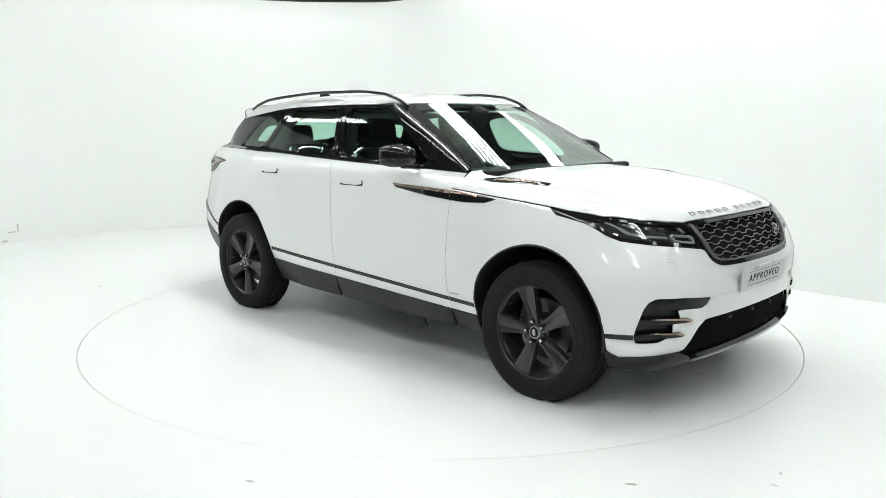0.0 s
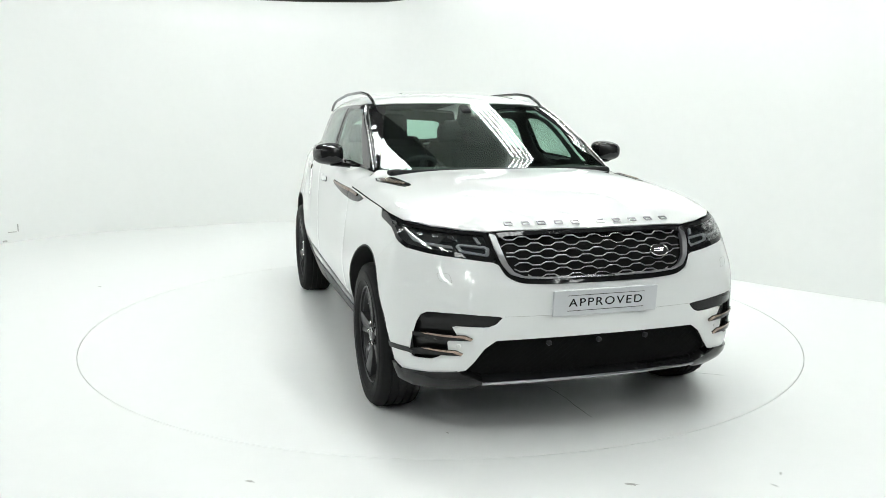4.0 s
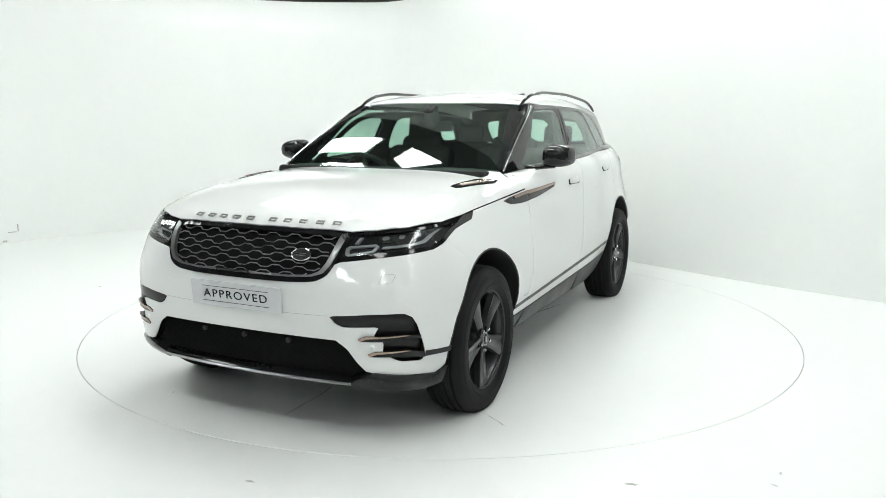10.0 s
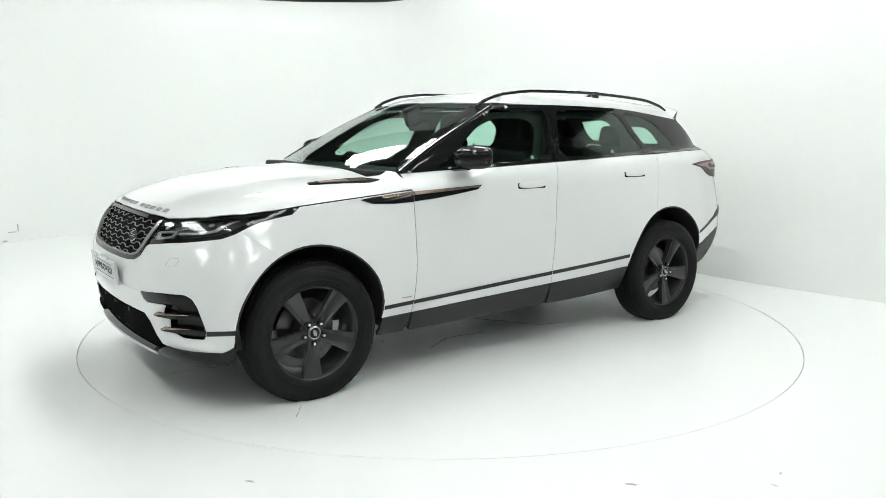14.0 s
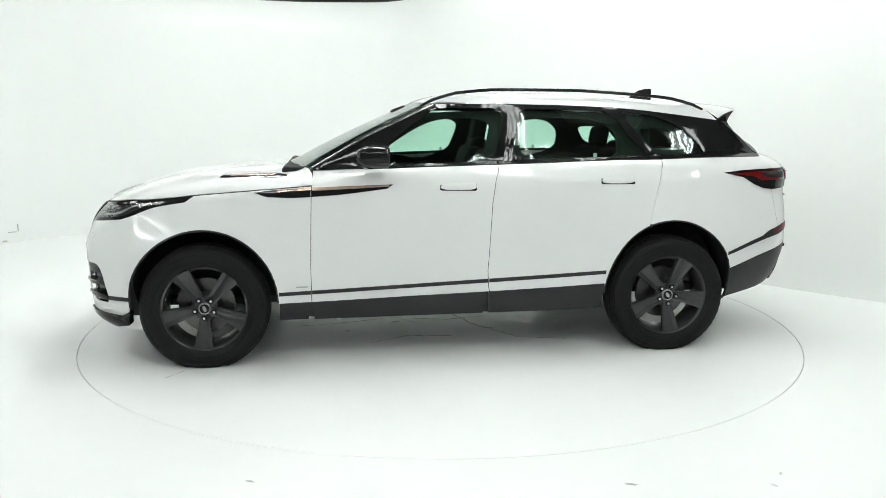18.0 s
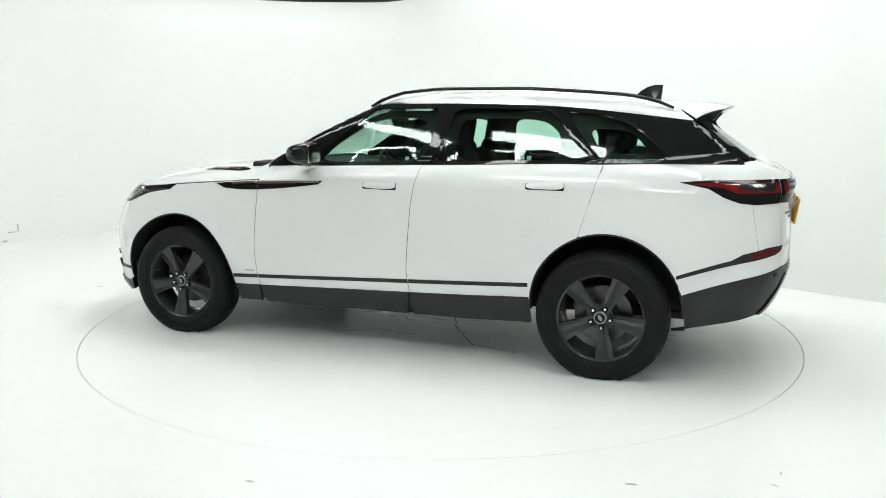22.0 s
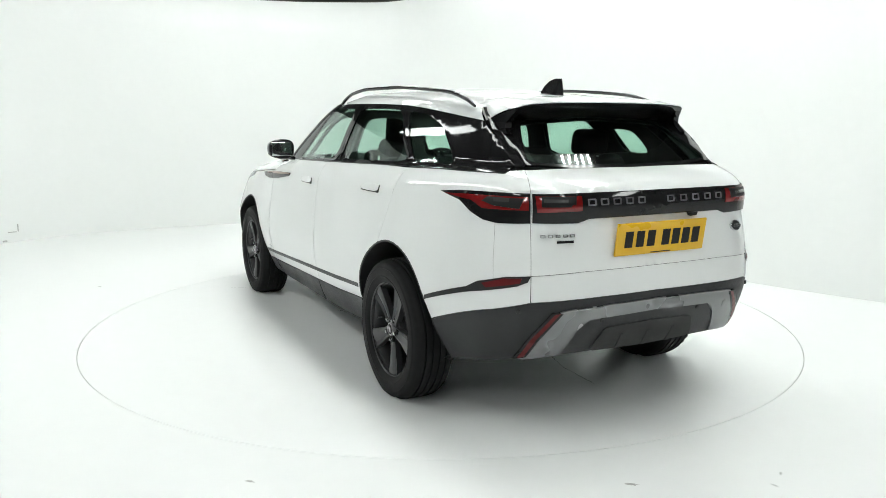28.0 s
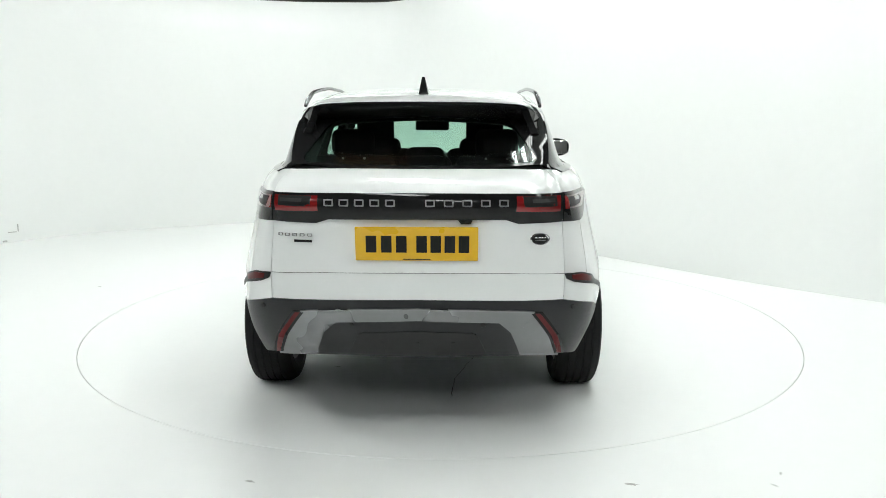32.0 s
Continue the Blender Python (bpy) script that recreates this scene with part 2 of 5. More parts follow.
def wrap(kind, outline, lift=0.0, thick=0.004, step=0.03, stepv=None, holes=(), soft=0.0012):
    """A panel: a flat outline wrapped on the body's form, raised by lift, with a thickness and turned edges."""
    from_deg = kind in ("hood", "roof")
    sv = stepv or (2.0 if from_deg else step)
    loops = [dense(list(outline), step, sv)] + [dense(list(h), step, sv) for h in holes]
    pts, edges = [], []
    for lp in loops:
        k = len(pts)
        pts += lp
        edges += [(k + i, k + (i + 1) % len(lp)) for i in range(len(lp))]
    rim_n = len(pts)
    us, vs = [p[0] for p in loops[0]], [p[1] for p in loops[0]]
    arr = np.array(pts)
    for i in range(int((max(us) - min(us)) / step) + 2):
        for j in range(int((max(vs) - min(vs)) / sv) + 2):
            p = (min(us) + (i + 0.37) * step, min(vs) + (j + 0.41) * sv)
            if not inside(loops[0], p) or any(inside(h, p) for h in loops[1:]):
                continue
            d = np.abs((arr - p) / (step, sv)).max(1).min()
            if d > 0.38:
                pts.append(p)
    from mathutils.geometry import delaunay_2d_cdt
    vo, eo, fo, *_ = delaunay_2d_cdt([Vector((p[0] / step, p[1] / sv)) for p in pts], edges, [list(range(len(loops[0])))], 1, 1e-6)
    vo = [(p.x * step, p.y * sv) for p in vo]
    tri = []
    for f in fo:
        c = (sum(vo[i][0] for i in f) / len(f), sum(vo[i][1] for i in f) / len(f))
        if not any(inside(h, c) for h in loops[1:]):
            tri.append(list(f))
    q, n = onto(kind, [p[0] for p in vo], [p[1] for p in vo])
    # face the triangles outwards
    a, b, c = (q[[t[i] for t in tri]] for i in range(3))
    flip = np.einsum("ij,ij->i", np.cross(b - a, c - a), n[[t[0] for t in tri]]) < 0
    tri = [t[::-1] if f else t for t, f in zip(tri, flip)]
    count = {}
    for t in tri:
        for i in range(len(t)):
            count[(t[i], t[(i + 1) % len(t)])] = 1
    rim = [e for e in count if (e[1], e[0]) not in count]
    edge = np.zeros(len(q))
    for e in rim:
        edge[[e[0], e[1]]] = 1
    top = q + n * (lift - soft * edge)[:, None]
    low = q + n * (lift - thick)
    k = len(q)
    verts = list(top) + list(low)
    faces = list(tri) + [[i + k for i in t[::-1]] for t in tri]
    for e in rim:
        m = len(verts)
        verts += [top[e[0]], top[e[1]], low[e[1]], low[e[0]]]
        faces.append([m + 1, m, m + 3, m + 2])
    return mesh_of(verts, faces)


def both(pts):
    """A half outline (from the middle line round to the middle line) made whole."""
    return list(pts) + [(-u, v) for u, v in reversed(pts)]


def mirror(pts):
    return [(-u, v) for u, v in reversed(pts)]


def box(sx, sy, sz, bev=0.004, at=(0, 0, 0), turn=None, seg=2):
    bm = bmesh.new()
    bmesh.ops.create_cube(bm, size=1)
    bmesh.ops.scale(bm, vec=(sx, sy, sz), verts=bm.verts)
    if bev:
        bmesh.ops.bevel(bm, geom=bm.edges[:], offset=min(bev, 0.45 * min(sx, sy, sz)), segments=seg, profile=0.5, affect="EDGES")
    if turn is not None:
        bmesh.ops.transform(bm, matrix=turn, verts=bm.verts)
    bmesh.ops.translate(bm, vec=at, verts=bm.verts)
    return bm


def lathe(profile, n=48, axis="y", closed=False, a0=0.0, a1=360.0):
    """Turns (radius, along) round an axis."""
    full = abs(a1 - a0 - 360) < 1e-6
    m = n if full else n + 1
    verts, faces = [], []
    for i in range(m):
        a = radians(a0 + (a1 - a0) * i / n)
        for r, h in profile:
            p = (r * math.cos(a), h, r * math.sin(a)) if axis == "y" else (r * math.cos(a), r * math.sin(a), h)
            verts.append(p)
    k = len(profile)
    for i in range(n):
        j = (i + 1) % m
        for s in range(k if closed else k - 1):
            t = (s + 1) % k
            faces.append([i * k + s, i * k + t, j * k + t, j * k + s])
    me = mesh_of(verts, faces)
    bm = bmesh.new()
    bm.from_mesh(me)
    bmesh.ops.recalc_face_normals(bm, faces=bm.faces)
    bm.to_mesh(me)
    bm.free()
    me.set_sharp_from_angle(angle=radians(38))
    return me


def tube(points, r, sides=8, flat=1.0, caps=True):
    """A rounded bar along points; flat squashes it upwards."""
    pts = [Vector(p) for p in points]
    verts, faces = [], []
    for i, p in enumerate(pts):
        d = (pts[min(i + 1, len(pts) - 1)] - pts[max(i - 1, 0)]).normalized()
        s = d.cross(Vector((0, 0, 1)))
        s = s.normalized() if s.length > 1e-4 else Vector((0, 1, 0))
        u = s.cross(d).normalized()
        rr = r[i] if isinstance(r, (list, tuple)) else r
        for k in range(sides):
            a = 2 * math.pi * (k + 0.5) / sides
            verts.append(p + s * (rr * math.cos(a)) + u * (rr * flat * math.sin(a)))
    for i in range(len(pts) - 1):
        for k in range(sides):
            j = (k + 1) % sides
            faces.append([i * sides + k, i * sides + j, (i + 1) * sides + j, (i + 1) * sides + k])
    if caps:
        faces += [list(range(sides))[::-1], [(len(pts) - 1) * sides + k for k in range(sides)]]
    me = mesh_of(verts, faces)
    me.set_sharp_from_angle(angle=radians(50))
    return me


def along(kind, pts, lift=0.0, k=6):
    """Points on the body's form along a line of wrap coordinates."""
    out = []
    for (a, b), (c, d) in zip(pts, pts[1:]):
        out += [(a + (c - a) * i / k, b + (d - b) * i / k) for i in range(k)]
    out.append(pts[-1])
    q, n = onto(kind, [p[0] for p in out], [p[1] for p in out])
    return q + n * lift


def s2n(x, z, y=None):
    """Side coordinates turned into those of the nose wrap."""
    q, _ = onto("left", [x], [z])
    return (float(q[0, 1]) / (x - 0.6), z)


def s2t(x, z):
    q, _ = onto("left", [x], [z])
    return (float(q[0, 1]) / -(x + 0.8), z)


def n2s(u, z):
    """Nose coordinates turned into those of the side wraps."""
    q, _ = onto("nose", [u], [z])
    return (float(q[0, 0]), z)


# ---- the hall: white curved studio wall, white floor, turntable, dark hall behind the camera ----
CEIL = 4.62


def room():
    # floor: one sheet with a round hole for the table
    n = 144
    ring = [(math.cos(2 * math.pi * i / n), math.sin(2 * math.pi * i / n)) for i in range(n)]
    verts, faces = [], []
    for r in (TABLE_R + 0.0025, 3.2, 5.0, 13.0):
        verts += [(r * c, r * s, 0.0) for c, s in ring]
    verts += [((TABLE_R + 0.0025) * c, (TABLE_R + 0.0025) * s, -0.06) for c, s in ring]
    for k in range(3):
        for i in range(n):
            j = (i + 1) % n
            faces.append([k * n + i, (k + 1) * n + i, (k + 1) * n + j, k * n + j])
    for i in range(n):
        j = (i + 1) % n
        faces.append([4 * n + i, i, j, 4 * n + j])
    tagged(part("floor", mesh_of(verts, faces, False), M_FLOOR), "white glossy painted studio floor", "floor", kind="structure")
    pit = mesh_of([(2.7 * c, 2.7 * s, -0.06) for c, s in ring], [list(range(n))], False)
    tagged(part("floor_pit", pit, M_SEAM), "dark pit under the turntable edge", "floor", kind="structure")
    # white wall: line on the floor, from the near right round the back to the near left
    line = [(4.9, -0.7), (4.3, -0.12), (3.58, 0.50), (3.226, 0.821), (2.707, 1.376), (2.187, 2.027), (1.849, 2.45), (1.2, 3.27), (0.55, 4.1), (0.0, 4.85),
            (-0.45, 5.35), (-0.95, 5.6), (-1.6, 5.55), (-2.7, 5.22), (-3.453, 4.84), (-4.521, 4.14), (-5.139, 3.32), (-5.5, 2.2), (-5.6, 0.8), (-5.6, -1.2)]
    cx, cy = crv(list(range(len(line))), [p[0] for p in line]), crv(list(range(len(line))), [p[1] for p in line])
    ts = np.linspace(0, len(line) - 1, 140)
    px, py = cx(ts), cy(ts)
    verts, faces = [], []
    rows = [(0.0, 0.0), (0.0, 1.0), (0.0, 2.0), (0.0, 2.6), (0.0, 3.045), (0.12, 3.045), (0.12, 0.0)]
    tx, ty = np.gradient(px), np.gradient(py)
    ln = np.hypot(tx, ty)
    nx, ny = ty / ln, -tx / ln       # outwards
    for off, z in rows:
        verts += [(px[i] + nx[i] * off, py[i] + ny[i] * off, z - (0.02 * math.exp(-((px[i] + 2.6) / 1.2) ** 2) if z > 3 else 0)) for i in range(140)]
    for k in range(len(rows) - 1):
        for i in range(139):
            faces.append([k * 140 + i, k * 140 + i + 1, (k + 1) * 140 + i + 1, (k + 1) * 140 + i])
    tagged(part("wall_north", mesh_of(verts, faces), M_WALL), "curved white painted studio wall round the turntable", "wall", kind="structure")
    # hall walls and roof behind
    for name, sx, sy, at in (("wall_south", 20, 0.2, (0, -10.0, 3.0)), ("wall_east", 0.2, 20, (9.5, 0, 3.0)), ("wall_west", 0.2, 20, (-9.5, 0, 3.0)), ("wall_back", 20, 0.2, (0, 10.0, 3.0))):
        tagged(part(name, box(sx, sy, 6.0, 0), M_HALL), "plain dark hall wall", "wall", kind="structure").location = at
    bm = box(20, 20.4, 0.1, 0, (0, 0, CEIL + 0.05))
    for i in range(40):          # ribs of the sheet roof
        y = -10 + i * 0.5
        geo = bmesh.ops.create_cube(bm, size=1)["verts"]
        bmesh.ops.scale(bm, vec=(19.8, 0.05, 0.06), verts=geo)
        bmesh.ops.translate(bm, vec=(0, y, CEIL + 0.0), verts=geo)
    tagged(part("ceiling", bm, M_CEIL), "dark ribbed sheet metal hall roof", "ceiling", kind="structure")
    # a slanting band of pale boards between two rows of fittings
    bm = bmesh.new()
    for k in range(4):
        for i in range(8):
            lo = [(-0.30 + 0.475 * k + 0.008, 1.72), (-0.30 + 0.475 * (k + 1) - 0.008, 1.72)]
            a, b = -6.0 + i * 1.5 + 0.006, -6.0 + (i + 1) * 1.5 - 0.006
            ring = [bm.verts.new((x - 0.51 * d, y + 0.86 * d, CEIL - 0.065)) for (x, y), d in ((lo[0], a), (lo[1], a), (lo[1], b), (lo[0], b))]
            up = [bm.verts.new((v.co.x, v.co.y, CEIL - 0.035)) for v in ring]
            bm.faces.new(ring[::-1])
            for n_ in range(4):
                bm.faces.new((ring[n_], ring[(n_ + 1) % 4], up[(n_ + 1) % 4], up[n_]))
    tagged(part("ceiling_boards", bm, M_BOARD), "band of pale ceiling boards with dark joints", "ceiling", kind="structure")


def turntable():
    t = new("turntable")
    n = 144
    disc = lathe([(0.0, 0.0), (0.8, 0.0), (1.6, 0.0), (TABLE_R - 0.004, 0.0), (TABLE_R - 0.002, -0.002), (TABLE_R - 0.002, -0.05), (0.0, -0.05)], n, "z")
    part("disc", disc, M_FLOOR, t)
    part("edge_ring", lathe([(TABLE_R - 0.001, -0.003), (TABLE_R + 0.0008, -0.003), (TABLE_R + 0.0008, -0.05), (TABLE_R - 0.001, -0.05)], n, "z", True), M_SEAM, t, "thin grimy metal edge")
    rnd = random.Random(7)
    for line in ([(1.08, .14), (.75, .09), (.34, -.03), (.19, .17), (.15, .14)], [(.09, -.23), (-.08, -.10), (-.20, .23), (-.44, .60), (-.77, .69)], [(-.34, -.01), (-.05, .08), (.22, .02)],
                 [(1.63, .12), (1.80, .14), (1.95, .14), (2.12, .15)], [(1.66, 1.05), (1.76, 1.19)], [(-1.72, -.08), (-1.41, -.10), (-.72, -.29)], [(.55, .62), (.30, .48), (-.02, .52)]):
        part("crack", crack_mesh(line, rnd), M_DIRT, t)
    for x, y, r in ((0.35, 0.1, 0.05), (-0.3, 0.35, 0.04), (0.7, 0.3, 0.03), (0.1, -0.3, 0.045), (1.3, -0.5, 0.02), (-1.2, 0.6, 0.02), (2.1, -0.6, 0.015)):
        part("scuff", blot_mesh(x, y, r, rnd), M_SCUFF, t)
    return tagged(t, "round white turntable set flush in the floor, car on it", "turntable")


def crack_mesh(line, rnd):
    """A ragged thin strip along a line, a hair above the floor."""
    pts = []
    for (a, b), (c, d) in zip(line, line[1:]):
        k = max(2, int(math.hypot(c - a, d - b) / 0.022))
        pts += [(a + (c - a) * i / k + rnd.uniform(-.005, .005), b + (d - b) * i / k + rnd.uniform(-.005, .005)) for i in range(k)]
    pts.append(line[-1])
    verts, faces = [], []
    for i, (x, y) in enumerate(pts):
        (a, b), (c, d) = pts[max(i - 1, 0)], pts[min(i + 1, len(pts) - 1)]
        h = math.hypot(c - a, d - b)
        w = rnd.uniform(0.0008, 0.0048) * (0.4 if math.hypot(*line[0]) > 1.2 else 1) * (0.3 if i in (0, len(pts) - 1) else 1)
        verts += [(x - (d - b) / h * w, y + (c - a) / h * w, 0.0012), (x + (d - b) / h * w, y - (c - a) / h * w, 0.0012)]
    faces = [[2 * i, 2 * i + 1, 2 * i + 3, 2 * i + 2] for i in range(len(pts) - 1)]
    return mesh_of(verts, faces, False)


def blot_mesh(x, y, r, rnd):
    """A ragged worn spot."""
    n = 26
    rr = [r * rnd.uniform(0.35, 1.15) for _ in range(n)]
    tilt = rnd.uniform(0, 3)
    verts = []
    for i in range(n):
        a = 2 * math.pi * i / n
        u, v = rr[i] * math.cos(a), rr[i] * math.sin(a) * 0.4
        verts.append((x + u * math.cos(tilt) - v * math.sin(tilt), y + u * math.sin(tilt) + v * math.cos(tilt), 0.0009))
    return mesh_of(verts, [list(range(n))], False)


def fitting(at, turn, tubes, length, fat, gap=0.10):
    f = new("ceiling_light")
    part("housing", box(length + 0.1, gap * tubes, 0.06, 0.01, (0, 0, 0.04)), M_TRAY, f)
    for i in range(tubes):
        part("tube", box(length, gap * fat, 0.03, 0.012, (0, (i - (tubes - 1) / 2) * gap, -0.012)), M_TUBE, f)
    f.matrix_basis = pose(*at, 0, 0, turn)
    return tagged(f, "fluorescent light fitting with parallel white tubes, switched on", "ceiling light", "hall lights")


room()
TABLE = turntable()
RND = random.Random(3)
for x, y, r in ((-2.99, 1.02, .03), (0.78, -2.71, .03), (-0.78, -2.69, .025), (1.36, -2.72, .02), (1.43, -2.61, .02), (3.1, -0.6, .03), (-3.4, -0.2, .02)):
    tagged(part("floor_mark", blot_mesh(x, y, r, RND), M_SCUFF), "small grey scuff on the white floor", "mark", kind="structure")
for at, ln, h in (((-5.045, 3.435, 0.125), 0.10, 0.012), ((-5.005, 3.490, 0.170), 0.012, 0.09), ((-5.085, 3.335, 0.03), 0.05, 0.02)):
    m = tagged(part("wall_mark", box(ln, 0.012, h, 0.003), M_SCUFF), "small grey chip on the white wall", "mark", kind="structure")
    m.matrix_basis = pose(*at, 0, 0, 53)
# rows of fittings that run slantwise over the hall, along the white wall; the last three, behind the camera, are added
# fill
for x, y, turn, ln, k, fat in ((1.03, 3.12, 113, 3.2, 5, 0.30), (-0.61, 0.55, 120, 2.5, 6, 0.80), (-2.25, 3.20, 130, 1.7, 5, 0.70), (2.60, 4.95, 108, 3.3, 5, 0.30), (2.40, -0.30, 113, 1.8, 5, 0.40),
                               (1.53, -2.72, 108, 4.7, 5, 0.38), (-1.25, -5.0, 143, 2.5, 5, 0.40), (3.6, -5.9, 132, 2.4, 5, 0.40), (6.2, -4.1, 135, 2.0, 5, 0.50), (-4.3, -2.1, 111, 4.8, 5, 0.40),
                               (-7.3, 2.4, 125, 4.2, 5, 0.40), (-4.4, -8.0, 120, 3.0, 5, 0.40), (0.4, -8.8, 120, 2.4, 5, 0.40), (5.6, -8.0, 120, 2.6, 5, 0.40)):
    fitting((x, y, CEIL - 0.07), turn, k, ln, fat)
tagged(part("wooden_panel", box(0.8, 1.6, 0.03, 0.004), M_WOOD), "brown wooden panel fixed under the hall roof", "panel").location = (-0.75, -0.5, CEIL - 0.05)


# ---- the car ----
CAR = new("car")
tagged(CAR, "white sport utility car with gloss black trim, on the turntable", "car")
LR = ("left", "right")
ARCH_F, ARCH_R = (1.437, 0.40, 0.428, 0.425), (-1.452, 0.40, 0.430, 0.437)


def arch(a, b, k=14, grow=0.0, of=ARCH_F):
    """Points of a wheel opening from angle a to b (0 is ahead, 90 up)."""
    cx, cz, rx, rz = of
    return [(cx + (rx + grow) * math.cos(radians(a + (b - a) * i / k)), cz + (rz + grow) * math.sin(radians(a + (b - a) * i / k))) for i in range(k + 1)]


def clad_z(x):
    return 0.401 - 0.0369 * x


def stripe_z(x):
    return 0.4845 - 0.0441 * x


def sill_z(x):
    return 0.262 - 0.010 * x


DOOR_F = [(0.812, 0.372), (0.812, 0.591), (0.806, 0.831), (0.799, 1.063), (0.79, 1.153)]
DOOR_M = [(-0.275, 0.412), (-0.267, 0.44), (-0.258, 0.547), (-0.271, 0.758), (-0.285, 0.962), (-0.306, 1.097), (-0.335, 1.190)]
DOOR_R = [(-1.295, 0.815), (-1.372, 1.089), (-1.405, 1.212)]
BELT = [(0.79, 1.153), (0.206, 1.174), (-0.327, 1.190), (-0.866, 1.205), (-1.397, 1.216), (-1.759, 1.221), (-2.15, 1.222)]


def belt_z(x):
    return float(np.interp(x, [p[0] for p in BELT[::-1]], [p[1] for p in BELT[::-1]]))


HL_TOP = [(0.985, 1.018), (0.861, 1.006), (0.709, 0.992), (0.553, 0.978), (0.437, 0.966), (0.350, 0.956)]
HL_LOW = [(0.330, 0.840), (0.445, 0.861), (0.550, 0.873), (0.657, 0.887), (0.707, 0.907), (0.726, 0.918)]
HL_TAIL = [(0.748, 0.934), (0.794, 0.958), (0.87, 0.973), (0.950, 0.985)]


def seam(k=4):
    """Joint between front bumper and fender, from the headlight to the wheel opening."""
    (a, b), (c, d) = n2s(0.726, 0.9165), arch(65, 64, 1)[0]
    return [(a + (c - a) * i / k, b + (d - b) * i / k) for i in range(k + 1)]


def body_sides():
    g = 0.0019
    for kind in LR:
        fender = ([(x + g, z) for x, z in DOOR_F[:4]] + [(0.80 + g, 1.070), (1.118, 1.046), (1.475, 1.0185)] + [n2s(u, z - 0.0025) for u, z in HL_TAIL[::-1]] + [(x - 0.0002, z + 0.0002) for x, z in seam()]
                  + arch(66, 176, 16) + [(1.006, 0.366)])
        part("front_fender", wrap(kind, fender), M_PAINT, CAR)
        fd = [(x - g, z) for x, z in DOOR_F] + [(0.5, belt_z(0.5)), (0.2, belt_z(0.2)), (-0.1, belt_z(-0.1))] + [(x + g, z) for x, z in DOOR_M[::-1]] + [(0.25, clad_z(0.25) + 0.002)]
        d = part("front_door", wrap(kind, fd), M_PAINT, CAR)
        rd = ([(x - g, z) for x, z in DOOR_M] + [(-0.6, belt_z(-0.6)), (-0.9, belt_z(-0.9)), (-1.2, belt_z(-1.2))] + [(x + 0.0007, z) for x, z in DOOR_R[::-1]]
              + arch(68, 2, 9, 0.0, ARCH_R) + [(-1.018, 0.44)])
        d2 = part("rear_door", wrap(kind, rd), M_PAINT, CAR)
        # stripes and lower cladding, split at the doors
        for a, b, own in ((1.004, 0.815, CAR), (0.809, -0.262, d), (-0.268, -1.016, d2)):
            st = [(a, stripe_z(a)), (b, stripe_z(b)), (b, stripe_z(b) - 0.024), (a, stripe_z(a) - 0.024)]
            part("side_stripe", wrap(kind, st, 0.003, 0.006), M_CLAD, own, "dark grey stripe")
            bb = b if b > -0.9 else -1.02
            cl = [(a, clad_z(a) - 0.002), (b, clad_z(b) - 0.002), (bb + (0.02 if b > -0.9 else 0), sill_z(b)), (a - (0.012 if a < 1 else -0.004), sill_z(a))]
            part("sill_cladding", wrap(kind, cl, 0.004, 0.02), M_CLAD, own, "satin dark grey lower cladding")
        for own, u, z0 in ((d, -0.076, 1.062), (d2, -1.092, 1.088)):
            s = 0.108
            pocket = rounded([(u - s, z0 + 0.026), (u + s, z0 + 0.016), (u + s, z0 - 0.018), (u - s, z0 - 0.020)], 0.2, 2)
            h = part("door_handle", wrap(kind, pocket, 0.012, 0.006, 0.012, soft=0.003), M_PAINT, own, "white flush door handle over a gap shaded in black")
            # black piece below and at the ends paints the shade behind the handle
            rim = [(u - s - 0.002, z0 + 0.016), (u, z0 + 0.010), (u + s + 0.003, z0 + 0.012), (u + s + 0.005, z0 - 0.016), (u + s - 0.006, z0 - 0.0225), (u - s + 0.004, z0 - 0.025), (u - s - 0.003, z0 - 0.020)]
            part("handle_gap_shade", wrap(kind, rim, 0.0065, 0.007, 0.012, soft=0.003), M_GLOSS, h, "black strip standing for shade in the gap behind the handle")
        # fender vent blade running into the door
        for own, ol in ((CAR, [(1.129, 1.034), (1.06, 1.044), (0.8018, 1.063), (0.8036, 1.008), (0.921, 1.003), (1.06, 1.010)]), (d, [(0.7966, 1.063), (0.317, 1.079), (0.352, 1.054), (0.50, 1.035), (0.648, 1.019), (0.7984, 1.009)])):
            v = part("side_vent", wrap(kind, ol, 0.005, 0.008, 0.02), M_GLOSS, own, "gloss black side vent with copper blade")
            x0, x1 = (1.0, 0.803) if own is CAR else (0.7955, 0.34)
            part("vent_blade", wrap(kind, [(x0, 1.046 if own is CAR else 1.061), (x1, 1.060 if own is CAR else 1.076), (x1, 1.048 if own is CAR else 1.066), (x0, 1.034 if own is CAR else 1.044)], 0.010, 0.008, 0.02), M_COPPER, v)
        # belt moulding
        for a, b, own in ((0.78, -0.325, d), (-0.335, -1.395, d2), (-1.405, -2.15, CAR)):
            k = 6
            xs = [a + (b - a) * i / k for i in range(k + 1)]
            part("belt_moulding", wrap(kind, [(x, belt_z(x) + 0.016) for x in xs] + [(x, belt_z(x) + 0.001) for x in xs[::-1]], 0.006, 0.01, 0.05), M_GLOSS, own)
        # fender badge
        part("fender_badge", wrap(kind, [(0.90, 0.478), (0.83, 0.478), (0.835, 0.471), (0.90, 0.471)], 0.003, 0.004), M_SATIN, CAR)


